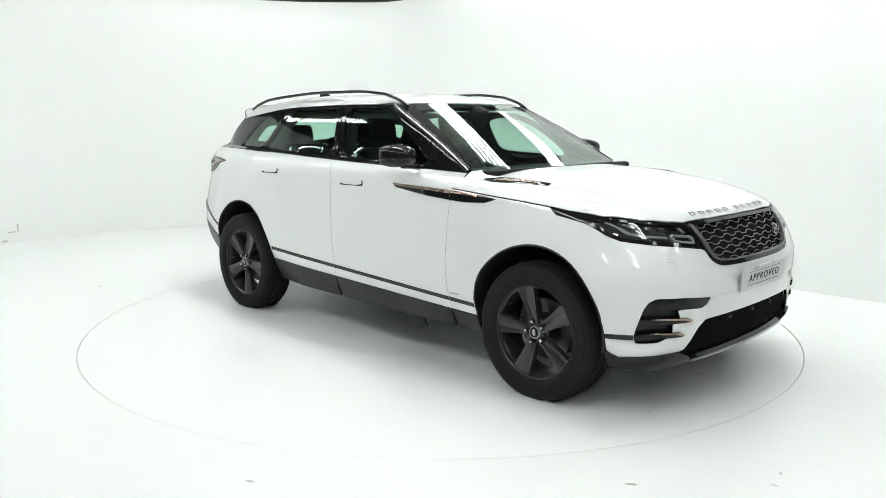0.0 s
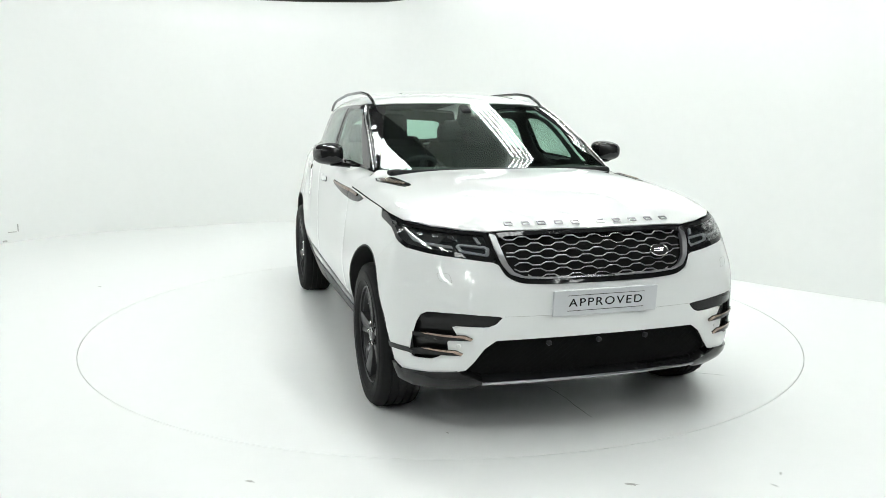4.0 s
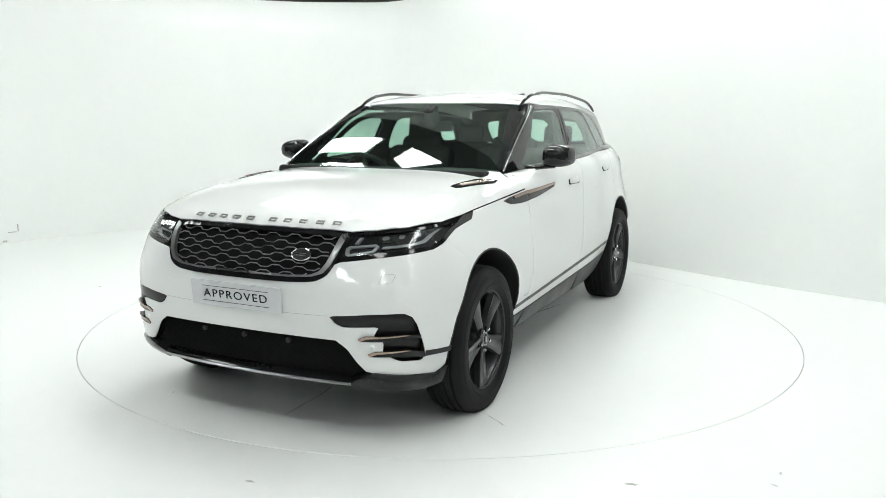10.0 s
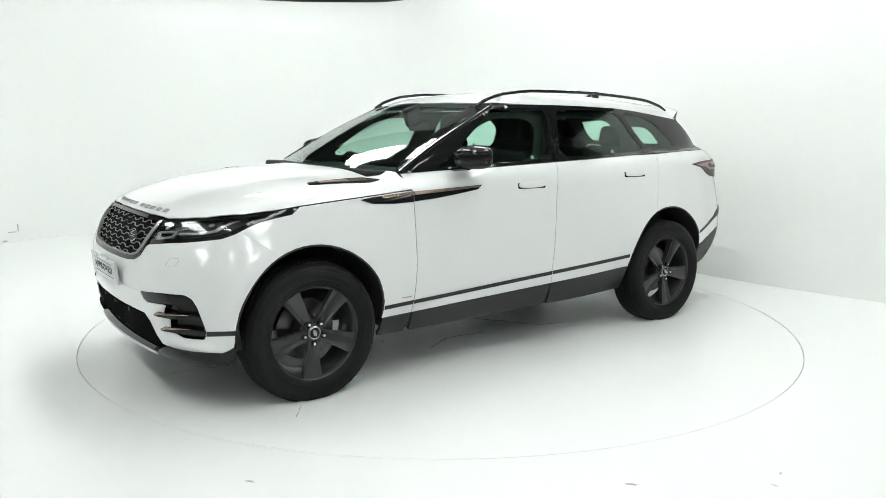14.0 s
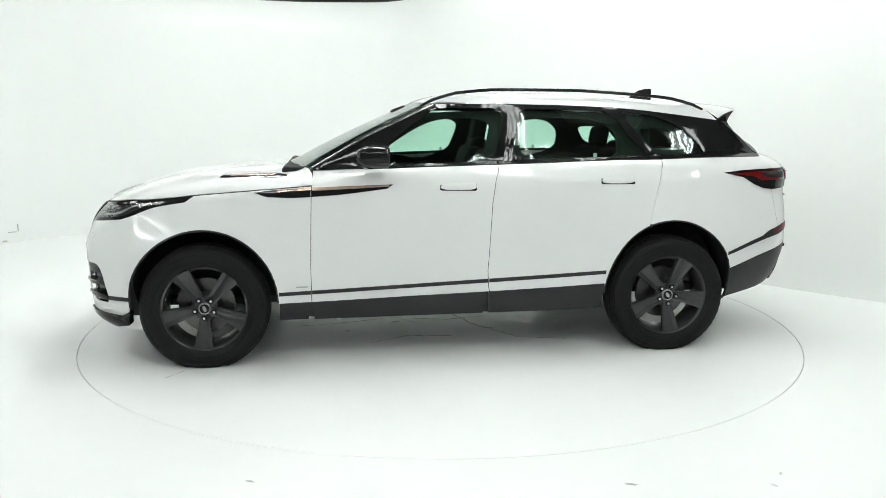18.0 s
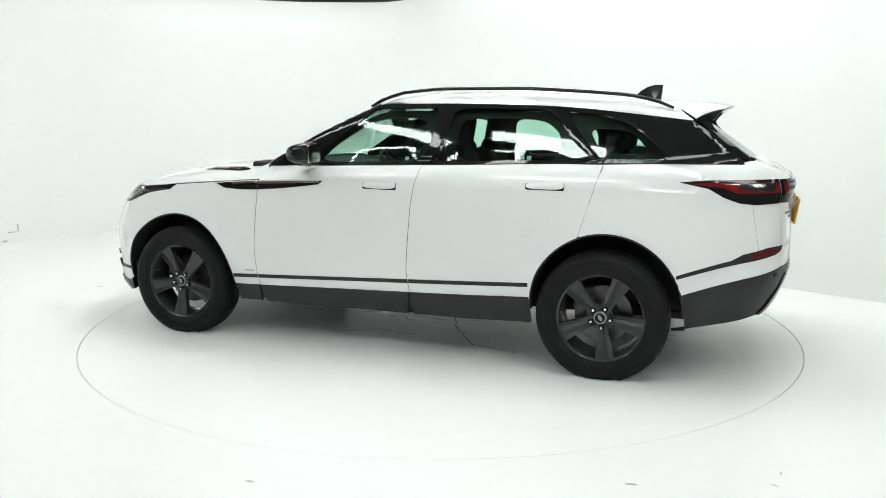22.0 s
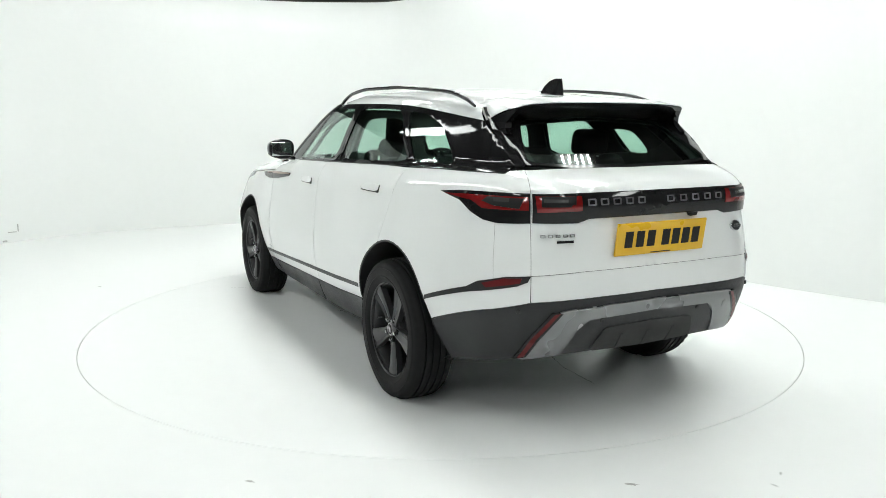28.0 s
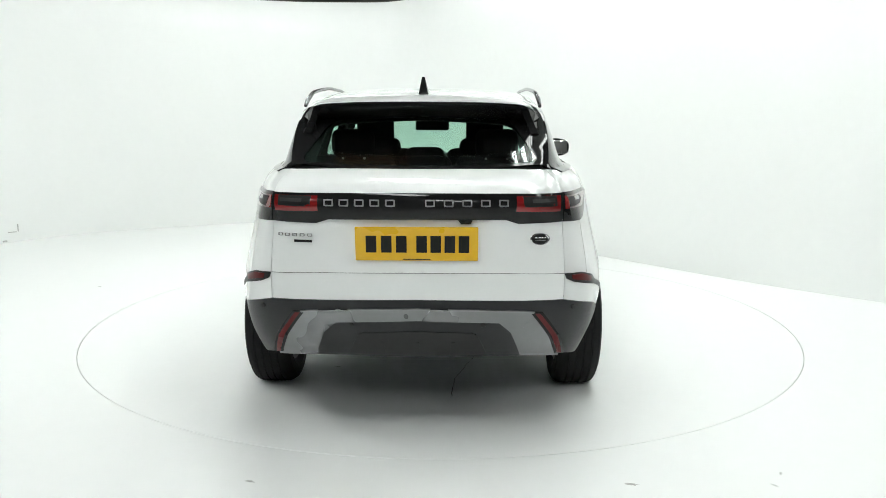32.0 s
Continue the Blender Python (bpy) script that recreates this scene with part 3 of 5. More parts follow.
WIN_F = [(0.545, 1.178), (0.443, 1.232), (0.320, 1.319), (0.152, 1.448), (0.06, 1.518), (0.01, 1.529), (-0.405, 1.532), (-0.318, 1.206)]
WIN_R = [(-0.478, 1.530), (-1.04, 1.521), (-1.13, 1.470), (-1.20, 1.360), (-1.335, 1.236), (-0.43, 1.211)]
WIN_Q = [(-1.165, 1.515), (-1.38, 1.488), (-1.55, 1.43), (-1.70, 1.30), (-1.74, 1.245), (-1.385, 1.238), (-1.25, 1.39)]
ROOF_EDGE = [(0.06, 1.560), (-0.179, 1.556), (-0.427, 1.556), (-0.746, 1.551), (-1.102, 1.539), (-1.318, 1.522), (-1.538, 1.498), (-1.70, 1.479), (-1.86, 1.460)]


def corner(z):
    """The edge where the windscreen meets the side glass, at height z."""
    a = 0.75
    for _ in range(30):
        x = float(screen_x(z, a))
        a = float(glass_w(z) + glass_plan(x))
    return x, a, z


def greenhouse():
    for kind in LR:
        front = [corner(z) for z in (1.165, 1.25, 1.35, 1.45, 1.52)]
        ol = [(x - 0.03, z) for x, _, z in front] + [(0.025, 1.553)] + ROOF_EDGE[1:] + [(-2.02, 1.36), (-2.12, 1.27), (-2.14, 1.238), (-1.759, 1.237), (-0.866, 1.221), (-0.3, 1.206), (0.3, 1.187)]
        wins = [rounded(w, 0.12, 2) for w in (WIN_F, WIN_R, WIN_Q)]
        sur = part("window_surround", wrap(kind, ol, 0.003, 0.012, 0.022, holes=wins), M_GLOSS, CAR, "gloss black pillars and window surround")
        for w, m, nm in zip(wins, (M_SIDEGL, M_PRIV, M_PRIV), ("front_side_window", "rear_side_window", "quarter_window")):
            part(nm, wrap(kind, w, 0.001, 0.004, 0.05, soft=0.0), m, sur)
        for a, b in (((-0.37, 1.205), (-0.452, 1.535)), ((-0.40, 1.205), (-0.474, 1.535))):
            part("pillar_trim", wrap(kind, [a, b, (b[0] - 0.022, b[1]), (a[0] - 0.022, a[1])], 0.007, 0.006, 0.05), M_GLOSS, sur)
        ins = [[(0.46, 1.195), (0.33, 1.32), (0.15, 1.435), (0.016, 1.487), (-0.195, 1.498), (-0.30, 1.464), (-0.312, 1.412), (-0.235, 1.20)],
               [(-0.495, 1.215), (-0.50, 1.451), (-0.575, 1.496), (-1.024, 1.490), (-1.146, 1.396), (-1.135, 1.222)],
               [(-1.30, 1.425), (-1.42, 1.430), (-1.545, 1.415), (-1.66, 1.29), (-1.52, 1.282), (-1.38, 1.295)]]
        part("window_lining", wrap(kind, [(0.62, 1.165), (0.08, 1.545), (-0.5, 1.552), (-1.1, 1.542), (-1.6, 1.485), (-1.95, 1.27), (-1.9, 1.19), (-0.8, 1.17)], -0.05, 0.012, 0.05, holes=[rounded(w, 0.2, 2) for w in ins]), M_LINER, sur, "black inner lining of the windows")
        s = 1 if kind == "left" else -1
        line = [corner(z) for z in np.linspace(1.17, 1.55, 14)]
        part("a_pillar", tube([(x - 0.018, s * (y - 0.012), z - 0.004) for x, y, z in line], 0.020, 10, 0.8), M_GLOSS, sur)
        frit_o = [(x - 0.006, math.degrees(math.atan2(y, z - 0.55)) - 0.6) for x, y, z in line[:-1]]
        frit_i = [(x - 0.012, v - 1.5 - 5.0 * i / len(frit_o)) for i, (x, v) in enumerate(frit_o)]
        part("screen_border", wrap("hood", [(x, s * v) for x, v in frit_o + frit_i[::-1]], 0.0035, 0.003, 0.05, 2.0), M_GLOSS, sur, "black painted edge of the windscreen")
        # thin chrome bar stands in for a bright reflection along the pillar
        part("a_pillar_glint", tube([(x - 0.006, s * (y + 0.006), z + 0.001) for x, y, z in line], 0.0035), M_CHROME, sur, "thin chrome strip in place of a reflection along the windscreen pillar")
    # windscreen, roof, rear window
    side = [corner(z) for z in (1.165, 1.28, 1.42, 1.535)]
    ws = [(0.958, 0.0), (0.950, 12.0), (0.918, 30.0), (0.868, 43.0)] + [(x - 0.004, math.degrees(math.atan2(y, z - 0.55)) - 0.8) for x, y, z in side] + [(0.095, 18.0), (0.11, 0.0)]
    full = ws + [(u, -v) for u, v in ws[-2:0:-1]]
    part("windscreen", wrap("hood", full, 0.002, 0.005, 0.05, 3.0, soft=0.0), M_WS, CAR)
    edge = [(u, v) for u, v in along_pairs(ROOF_EDGE)]
    rf = [(0.115, 0.0), (0.105, 25.0), (0.08, 45.0), (0.045, 58.0)] + edge[1:] + [(-1.795, 61.0), (-1.714, 55.0), (-1.704, 41.0), (-1.70, 20.0), (-1.698, 0.0)]
    full = rf + [(u, -v) for u, v in rf[-2:0:-1]]
    part("roof", wrap("roof", full, 0.004, 0.008, 0.05, 4.0), M_PAINT, CAR)
    lin = [(0.02, 0.0), (0.0, 45.0), (-1.75, 45.0), (-1.75, 0.0)]
    full = lin + [(u, -v) for u, v in lin[-2:0:-1]]
    part("headliner", wrap("roof", full, -0.016, 0.008, 0.1, 6.0), M_LINER, CAR)
    for i, half in enumerate((([(-2.235, 0.0), (-2.22, 25.0), (-2.165, 41.5), (-1.80, 30.5), (-1.80, 0.0)]),)):
        full = half + [(u, -v) for u, v in half[-2:0:-1]]
        hole = [(-2.215, 0.0), (-2.20, 24.0), (-2.165, 37.5), (-1.905, 25.0), (-1.892, 0.0)]
        hole = rounded(hole + [(u, -v) for u, v in hole[-2:0:-1]], 0.1, 2)
        part("tailgate_frame", wrap("hood", full, 0.002, 0.012, 0.05, 3.0, holes=[hole]), M_GLOSS, CAR, "gloss black rear window frame")
        inn = [(-2.19, 0.0), (-2.185, 22.0), (-2.165, 34.0), (-1.915, 27.0), (-1.895, 0.0)]
        inn = rounded(inn + [(u, -v) for u, v in inn[-2:0:-1]], 0.1, 2)
        part("tailgate_lining", wrap("hood", full, -0.022, 0.008, 0.05, 3.0, holes=[inn]), M_LINER, CAR, "black inner lining of the rear window")
        part("rear_window", wrap("hood", hole, 0.003, 0.004, 0.05, 3.0, soft=0.0), M_PRIV, CAR)


def along_pairs(pts):
    """Side coordinates turned into those of the roof wrap."""
    q, _ = onto("left", [p[0] for p in pts], [p[1] for p in pts])
    return [(float(a), math.degrees(math.atan2(b, c - 1.2))) for a, b, c in q]


def hood_and_nose():
    g = 0.0016
    edge = [(0.79, 1.078), (1.118, 1.052), (1.475, 1.024), (1.60, 1.010), (1.75, 0.995)]
    q, _ = onto("left", [p[0] for p in edge], [p[1] for p in edge])
    he = [(float(a), math.degrees(math.atan2(b, c - 0.55))) for a, b, c in q]
    lead = [(0.861, 1.011), (0.709, 0.997), (0.553, 0.983), (0.437, 0.971), (0.355, 0.963), (0.186, 0.966), (0.0, 0.967)]
    q, _ = onto("nose", [p[0] for p in lead], [p[1] for p in lead])
    lead = [(float(a), math.degrees(math.atan2(b, c - 0.55))) for a, b, c in q]
    half = [(0.966, 0.0), (0.958, 12.0), (0.927, 30.0), (0.878, 43.0), (0.795, 53.0)] + he[:3] + lead
    full = half + [(u, -v) for u, v in half[-2:0:-1]]
    part("hood", wrap("hood", full, 0.002, 0.008, 0.045, 3.0), M_PAINT, CAR)
    for s in (1, -1):
        v = [(1.335, 49.6), (1.345, 52.0), (1.02, 54.6), (0.93, 53.6), (1.02, 49.8)]
        b = part("hood_vent", wrap("hood", [(u, s * a) for u, a in rounded(v, 0.12, 1)], 0.006, 0.006, 0.03, 1.0), M_GLOSS, CAR, "black hood vent with copper slat")
        v = [(1.28, 50.6), (1.28, 51.7), (1.02, 53.6), (1.0, 51.6)]
        part("vent_slat", wrap("hood", [(u, s * a) for u, a in v], 0.011, 0.006, 0.03, 1.0), M_COPPER, b)
    # front bumper
    half = ([(0.0, 0.741), (0.167, 0.742), (0.250, 0.750), (0.290, 0.779), (0.312, 0.826)] + [(u, z - 0.0025) for u, z in HL_LOW]
            + [s2n(x + 0.0002, z - 0.0002) for x, z in seam()[1:]] + [s2n(x, z) for x, z in arch(63, 4, 8)] + [s2n(1.868, 0.345), (0.66, 0.312), (0.496, 0.325), (0.411, 0.350),
               (0.384, 0.390), (0.353, 0.452), (0.317, 0.489), (0.169, 0.492), (0.0, 0.494)])
    vent = [(0.297, 0.600), (0.434, 0.618), (0.538, 0.619), (0.568, 0.600), (0.587, 0.560), (0.610, 0.47), (0.616, 0.432), (0.606, 0.392), (0.525, 0.398), (0.497, 0.414), (0.467, 0.446), (0.470, 0.486), (0.438, 0.516), (0.455, 0.559), (0.343, 0.551), (0.318, 0.565)]
    full = half + mirror(half)[1:-1]
    bumper = part("front_bumper", wrap("nose", full, 0.0, 0.006, 0.025, 0.03, holes=[rounded(vent, 0.12, 1), rounded(mirror(vent), 0.12, 1)]), M_PAINT, CAR)
    LENS = [(0.80, 0.984), (0.70, 0.979), (0.553, 0.967), (0.437, 0.956), (0.362, 0.948), (0.334, 0.880), (0.338, 0.860), (0.445, 0.880), (0.555, 0.890), (0.650, 0.902), (0.695, 0.922), (0.735, 0.952)]
    for s in (1, -1):
        m = (lambda p: p) if s == 1 else mirror
        part("vent_pocket", wrap("nose", m([(0.28, 0.63), (0.60, 0.635), (0.63, 0.43), (0.62, 0.375), (0.5, 0.375), (0.42, 0.45), (0.40, 0.53), (0.28, 0.535)]), -0.03, 0.004, 0.03), M_GLOSS, bumper)
        part("fog_light_bezel", wrap("nose", rounded(m([(0.302, 0.598), (0.434, 0.614), (0.536, 0.615), (0.563, 0.598), (0.580, 0.567), (0.464, 0.564), (0.345, 0.556), (0.322, 0.567)]), 0.14, 1), -0.003, 0.02, 0.02), M_GLOSS, bumper)
        for za, u, e in ((0.503, 0.390, 0.598), (0.433, 0.420, 0.612)):
            fin = [(u, za), (u + 0.022, za + 0.014), (0.545, za + 0.020), (e, za + (0.014 if e < 0.6 else 0.002)), (e, za - (0.002 if e < 0.6 else 0.022)), (u + 0.09, za - 0.010), (u + 0.006, za - 0.012)]
            f = part("bumper_fin", wrap("nose", m(fin), 0.006, 0.035, 0.02, 0.01), M_GLOSS, bumper, "black fin with a copper edge")
            part("fin_edge", wrap("nose", m([(u - 0.001, za - 0.001), (u + 0.022, za + 0.013), (0.54, za + 0.019), (0.56, za + 0.016), (u + 0.03, za + 0.003), (u + 0.006, za - 0.010)]), 0.0105, 0.006, 0.02, 0.01), M_COPPER, f, "burnished copper edge")
        q, n = onto("nose", [s * 0.433], [0.466])
        sn = part("parking_sensor", lathe([(0, 0.004), (0.008, 0.004), (0.010, 0.002), (0.0105, -0.008)], 16, "y"), M_PAINT, bumper)
        sn.matrix_basis = Matrix.Translation(Vector(q[0])) @ Vector(n[0]).to_track_quat("Y", "Z").to_matrix().to_4x4()
        part("front_stripe", wrap("nose", m([(0.617, 0.437), s2n(1.852, 0.433), s2n(1.852, 0.409), (0.614, 0.412)]), 0.003, 0.006, 0.02), M_CLAD, bumper)
        wc = rounded(m([(0.512, 0.792), (0.467, 0.792), (0.453, 0.750), (0.499, 0.757)]), 0.15, 1)
        a0, b0 = s * 0.483, 0.773
        part("washer_seam", wrap("nose", wc, 0.0014, 0.002, 0.02, holes=[[(a0 + (u - a0) * 0.95, b0 + (z - b0) * 0.95) for u, z in wc]]), M_SEAM, bumper, "thin joint of the washer cover")
        # headlights
        hl = HL_TOP + [(0.322, 0.868)] + HL_LOW + HL_TAIL
        h = part("headlight", wrap("nose", m(hl), -0.028, 0.006, 0.02), M_LAMPIN, CAR, "headlight with dark housing under a clear lens")
        part("headlight_rim", wrap("nose", m(hl), -0.0005, 0.008, 0.02, holes=[m(LENS)]), M_GLOSS, h)
        part("lens", wrap("nose", m(LENS), -0.0015, 0.003, 0.03, soft=0.0), M_LENS, h)
        # light guides: two nested hooks and projector blocks
        ring_o = [(0.340, 0.874), (0.348, 0.868), (0.438, 0.888), (0.453, 0.912), (0.441, 0.922), (0.353, 0.911), (0.340, 0.901)]
        ring_i = [(0.352, 0.882), (0.357, 0.879), (0.428, 0.895), (0.440, 0.910), (0.434, 0.914), (0.358, 0.903), (0.353, 0.898)]
        part("running_light", wrap("nose", m(ring_o), -0.012, 0.012, 0.012, holes=[m(ring_i)]), M_GUIDE, h, "pale running light guide")
        hook = [(0.461, 0.902), (0.586, 0.912), (0.630, 0.921), (0.668, 0.952), (0.712, 0.974), (0.690, 0.974), (0.645, 0.953), (0.614, 0.931), (0.580, 0.922), (0.467, 0.912)]
        part("running_light", wrap("nose", m(hook), -0.012, 0.012, 0.012), M_GUIDE, h, "pale running light guide")
        part("running_light", wrap("nose", m([(0.383, 0.947), (0.395, 0.948), (0.380, 0.924), (0.368, 0.922)]), -0.012, 0.012, 0.012), M_GUIDE, h, "pale running light guide")
        for u, z in ((0.448, 0.957), (0.508, 0.961), (0.572, 0.965)):
            pr = part("projector", wrap("nose", m([(u, z), (u + 0.052, z + 0.004), (u + 0.044, z - 0.020), (u + 0.004, z - 0.022)]), -0.016, 0.012, 0.012), M_CHAMBER, h, "dark reflector chamber")
            part("projector_glass", wrap("nose", m(rounded([(u + 0.013, z - 0.005), (u + 0.040, z - 0.003), (u + 0.036, z - 0.017), (u + 0.014, z - 0.018)], 0.25, 1)), -0.010, 0.006, 0.01), M_ATLAS, pr)
        part("lamp_step", wrap("nose", m([(0.465, 0.930), (0.60, 0.938), (0.66, 0.972), (0.64, 0.972), (0.59, 0.944), (0.465, 0.936)]), -0.018, 0.010, 0.012), M_CHAMBER, h)
    grille(bumper)
    part("bumper_seam", wrap("nose", [(-0.295, 0.6006), (0.0, 0.5976), (0.295, 0.6006), (0.295, 0.5992), (0.0, 0.5962), (-0.295, 0.5992)], 0.0014, 0.002, 0.02), M_SEAM, bumper)
    # lower intake, sensors, splitter
    low = both([(0.0, 0.500), (0.169, 0.498), (0.322, 0.495), (0.36, 0.452), (0.418, 0.348), (0.40, 0.29), (0.0, 0.285)])
    part("lower_intake", wrap("nose", low, -0.035, 0.004, 0.03), M_VOID, CAR)
    lower_mesh(CAR)
    for u in (0.155, -0.155, 0.0):
        q, n = onto("nose", [u], [0.459])
        s = part("parking_sensor", lathe([(0, 0.006), (0.010, 0.006), (0.012, 0.003), (0.012, -0.01)], 16, "y"), M_CLAD, CAR)
        s.matrix_basis = Matrix.Translation(Vector(q[0]) - Vector(n[0]) * 0.018) @ Vector(n[0]).to_track_quat("Y", "Z").to_matrix().to_4x4()
    lip = [(0.0, 0.300), (0.36, 0.296), (0.40, 0.325), (0.44, 0.345), (0.55, 0.330), (0.66, 0.318), s2n(1.86, 0.345), s2n(1.87, 0.262), (0.60, 0.245), (0.47, 0.238), (0.39, 0.25), (0.37, 0.268), (0.0, 0.272)]
    part("splitter", wrap("nose", lip + mirror(lip)[1:-1], 0.016, 0.05, 0.03, soft=0.005), M_GLOSS, CAR, "gloss black front splitter")
    strip = [(0.0, 0.296), (0.36, 0.292), (0.36, 0.284), (0.0, 0.287)]
    part("splitter_trim", wrap("nose", strip + mirror(strip)[1:-1], 0.020, 0.01, 0.03), M_SATIN, CAR, "thin satin silver strip")


def grille(owner):
    outer = [(0.0, 0.962), (0.186, 0.961), (0.350, 0.956), (0.335, 0.895), (0.312, 0.824), (0.290, 0.776), (0.250, 0.747), (0.167, 0.739), (0.0, 0.738)]
    inner = [(0.0, 0.947), (0.186, 0.946), (0.322, 0.942), (0.308, 0.89), (0.288, 0.828), (0.268, 0.793), (0.238, 0.775), (0.167, 0.768), (0.0, 0.767)]
    full = rounded(outer + mirror(outer)[1:-1], 0.2, 2)
    g = part("grille", wrap("nose", full, -0.03, 0.004, 0.03), M_VOID, CAR, "black grille with satin metal honeycomb bars")
    part("grille_frame", wrap("nose", full, 0.004, 0.03, 0.02, holes=[rounded(inner + mirror(inner)[1:-1], 0.2, 2)]), M_GLOSS, g)
    mid = [(0.345, 0.953), (0.326, 0.89), (0.303, 0.825), (0.279, 0.786), (0.242, 0.768), (0.167, 0.761), (0.0, 0.760)]
    mid2 = [(0.0, 0.768), (0.167, 0.769), (0.237, 0.776), (0.266, 0.793), (0.286, 0.828), (0.306, 0.89), (0.322, 0.944)]
    half = mid + [(-u, v) for u, v in mid[-2::-1]]
    back = [(-u, v) for u, v in mid2[::-1]] + mid2[1:]
    part("grille_rim", wrap("nose", rounded(half + back, 0.1, 1), 0.009, 0.02, 0.02), M_ATLAS, g, "satin silver rim")
    # wavy bars that close into long hexagons
    rows, n = 7, 0
    for r in range(rows):
        z = 0.935 - r * 0.0265
        half_w = float(np.interp(z, [0.767, 0.775, 0.793, 0.828, 0.89, 0.942], [0.18, 0.236, 0.266, 0.286, 0.306, 0.322]))
        pts, cell, k = [], 0.079, 0
        ph = (r % 2) * cell / 2
        u = -0.395 + ph
        zig = []
        while u < 0.42:
            zig += [(u - 0.0275, 0), (u - 0.012, 1), (u + 0.012, 1), (u + 0.0275, 0)]
            u += cell
        line = [(a, z + (b - 0.5) * 0.0115) for a, b in zig if abs(a) < half_w]
        if len(line) > 2:
            pts = along("nose", line, -0.002, 1)
            part("grille_bar", tube(pts, 0.0027, 6, 1.0), M_ATLAS, g)
    q, nn = onto("nose", [0.203], [0.857])
    b = part("badge", lathe([(0, 0.006), (0.03, 0.006), (0.033, 0.003), (0.033, -0.004)], 28, "y"), M_INK, g, "oval badge with a pale rim")
    rim = part("badge_rim", lathe([(0.031, 0.006), (0.033, 0.009), (0.036, 0.006), (0.035, -0.002)], 28, "y"), M_CHROME, b)
    bar = part("badge_bar", box(0.04, 0.004, 0.005, 0.001, (0, 0.008, 0.006)), M_CHROME, b)
    part("badge_bar", box(0.04, 0.004, 0.005, 0.001, (0.004, 0.008, -0.006)), M_CHROME, b)
    b.matrix_basis = Matrix.Translation(Vector(q[0]) + Vector(nn[0]) * 0.006) @ Vector(nn[0]).to_track_quat("Y", "Z").to_matrix().to_4x4() @ Matrix.Diagonal((1.45, 1, 0.85, 1))
    # hood lettering as plain chrome blocks
    blocks("nose", [(u, 0.986) for u in (0.295, 0.232, 0.168, 0.108, 0.049, -0.044, -0.103, -0.163, -0.217, -0.277)], 0.040, 0.027, CAR)


def letter_frame(w, h):
    """A hollow upright frame, standing for one letter."""
    bm, d = bmesh.new(), h * 0.19
    o = [(-w / 2 + h * 0.1, -h / 2), (w / 2, -h / 2), (w / 2, h * 0.36), (w / 2 - h * 0.14, h / 2), (-w / 2 + h * 0.1, h / 2), (-w / 2, h * 0.4), (-w / 2, -h * 0.4)]
    n = [(x * (1 - 2 * d / w), y * (1 - 2 * d / h)) for x, y in o]
    rings = [[bm.verts.new((x, y, z)) for x, y in ring] for ring, z in ((o, -0.003), (o, 0.002), (n, 0.002), (n, -0.003))]
    for a, b in zip(rings, rings[1:]):
        for i in range(len(o)):
            bm.faces.new((a[i], a[(i + 1) % len(o)], b[(i + 1) % len(o)], b[i]))
    return bm


def blocks(kind, spots, w, h, owner, material=None):
    for u, v in spots:
        q, n = onto(kind, [u], [v])
        b = part("letter_block", letter_frame(w, h), material or M_SATIN, owner, "plain metal frame in place of a letter")
        zz = Vector(n[0])
        xx = Vector((0, 0, -1)).cross(zz).normalized()
        b.matrix_basis = Matrix.Translation(Vector(q[0]) + zz * 0.009) @ Matrix((xx, zz.cross(xx), zz)).transposed().to_4x4()


def lower_mesh(owner):
    """Fine diamond mesh of the lower intake as crossing bars in one part."""
    verts, faces = [], []
    for r in range(54):
        for s in (1, -1):
            for k in range(1):
                u0 = -0.62 + r * 0.0232
                line = [(u0, 0.30), (u0 + s * 0.16, 0.495)]
                line = [p for p in line]
                pts = [(line[0][0] + (line[1][0] - line[0][0]) * i / 8, line[0][1] + (line[1][1] - line[0][1]) * i / 8) for i in range(9)]
                pts = [p for p in pts if abs(p[0]) < float(np.interp(p[1], [0.30, 0.35, 0.45, 0.495], [0.39, 0.40, 0.345, 0.31]))]
                if len(pts) < 2:
                    continue
                q, n = onto("nose", [p[0] for p in pts], [p[1] for p in pts])
                q = q - n * 0.022
                m = tube(q, 0.0015, 4, 1.0)
                b = len(verts)
                verts += [v.co[:] for v in m.vertices]
                faces += [[i + b for i in f.vertices] for f in m.polygons]
                bpy.data.meshes.remove(m)
    tagged(part("intake_mesh", mesh_of(verts, faces), M_VOID, owner), kind="stuff")


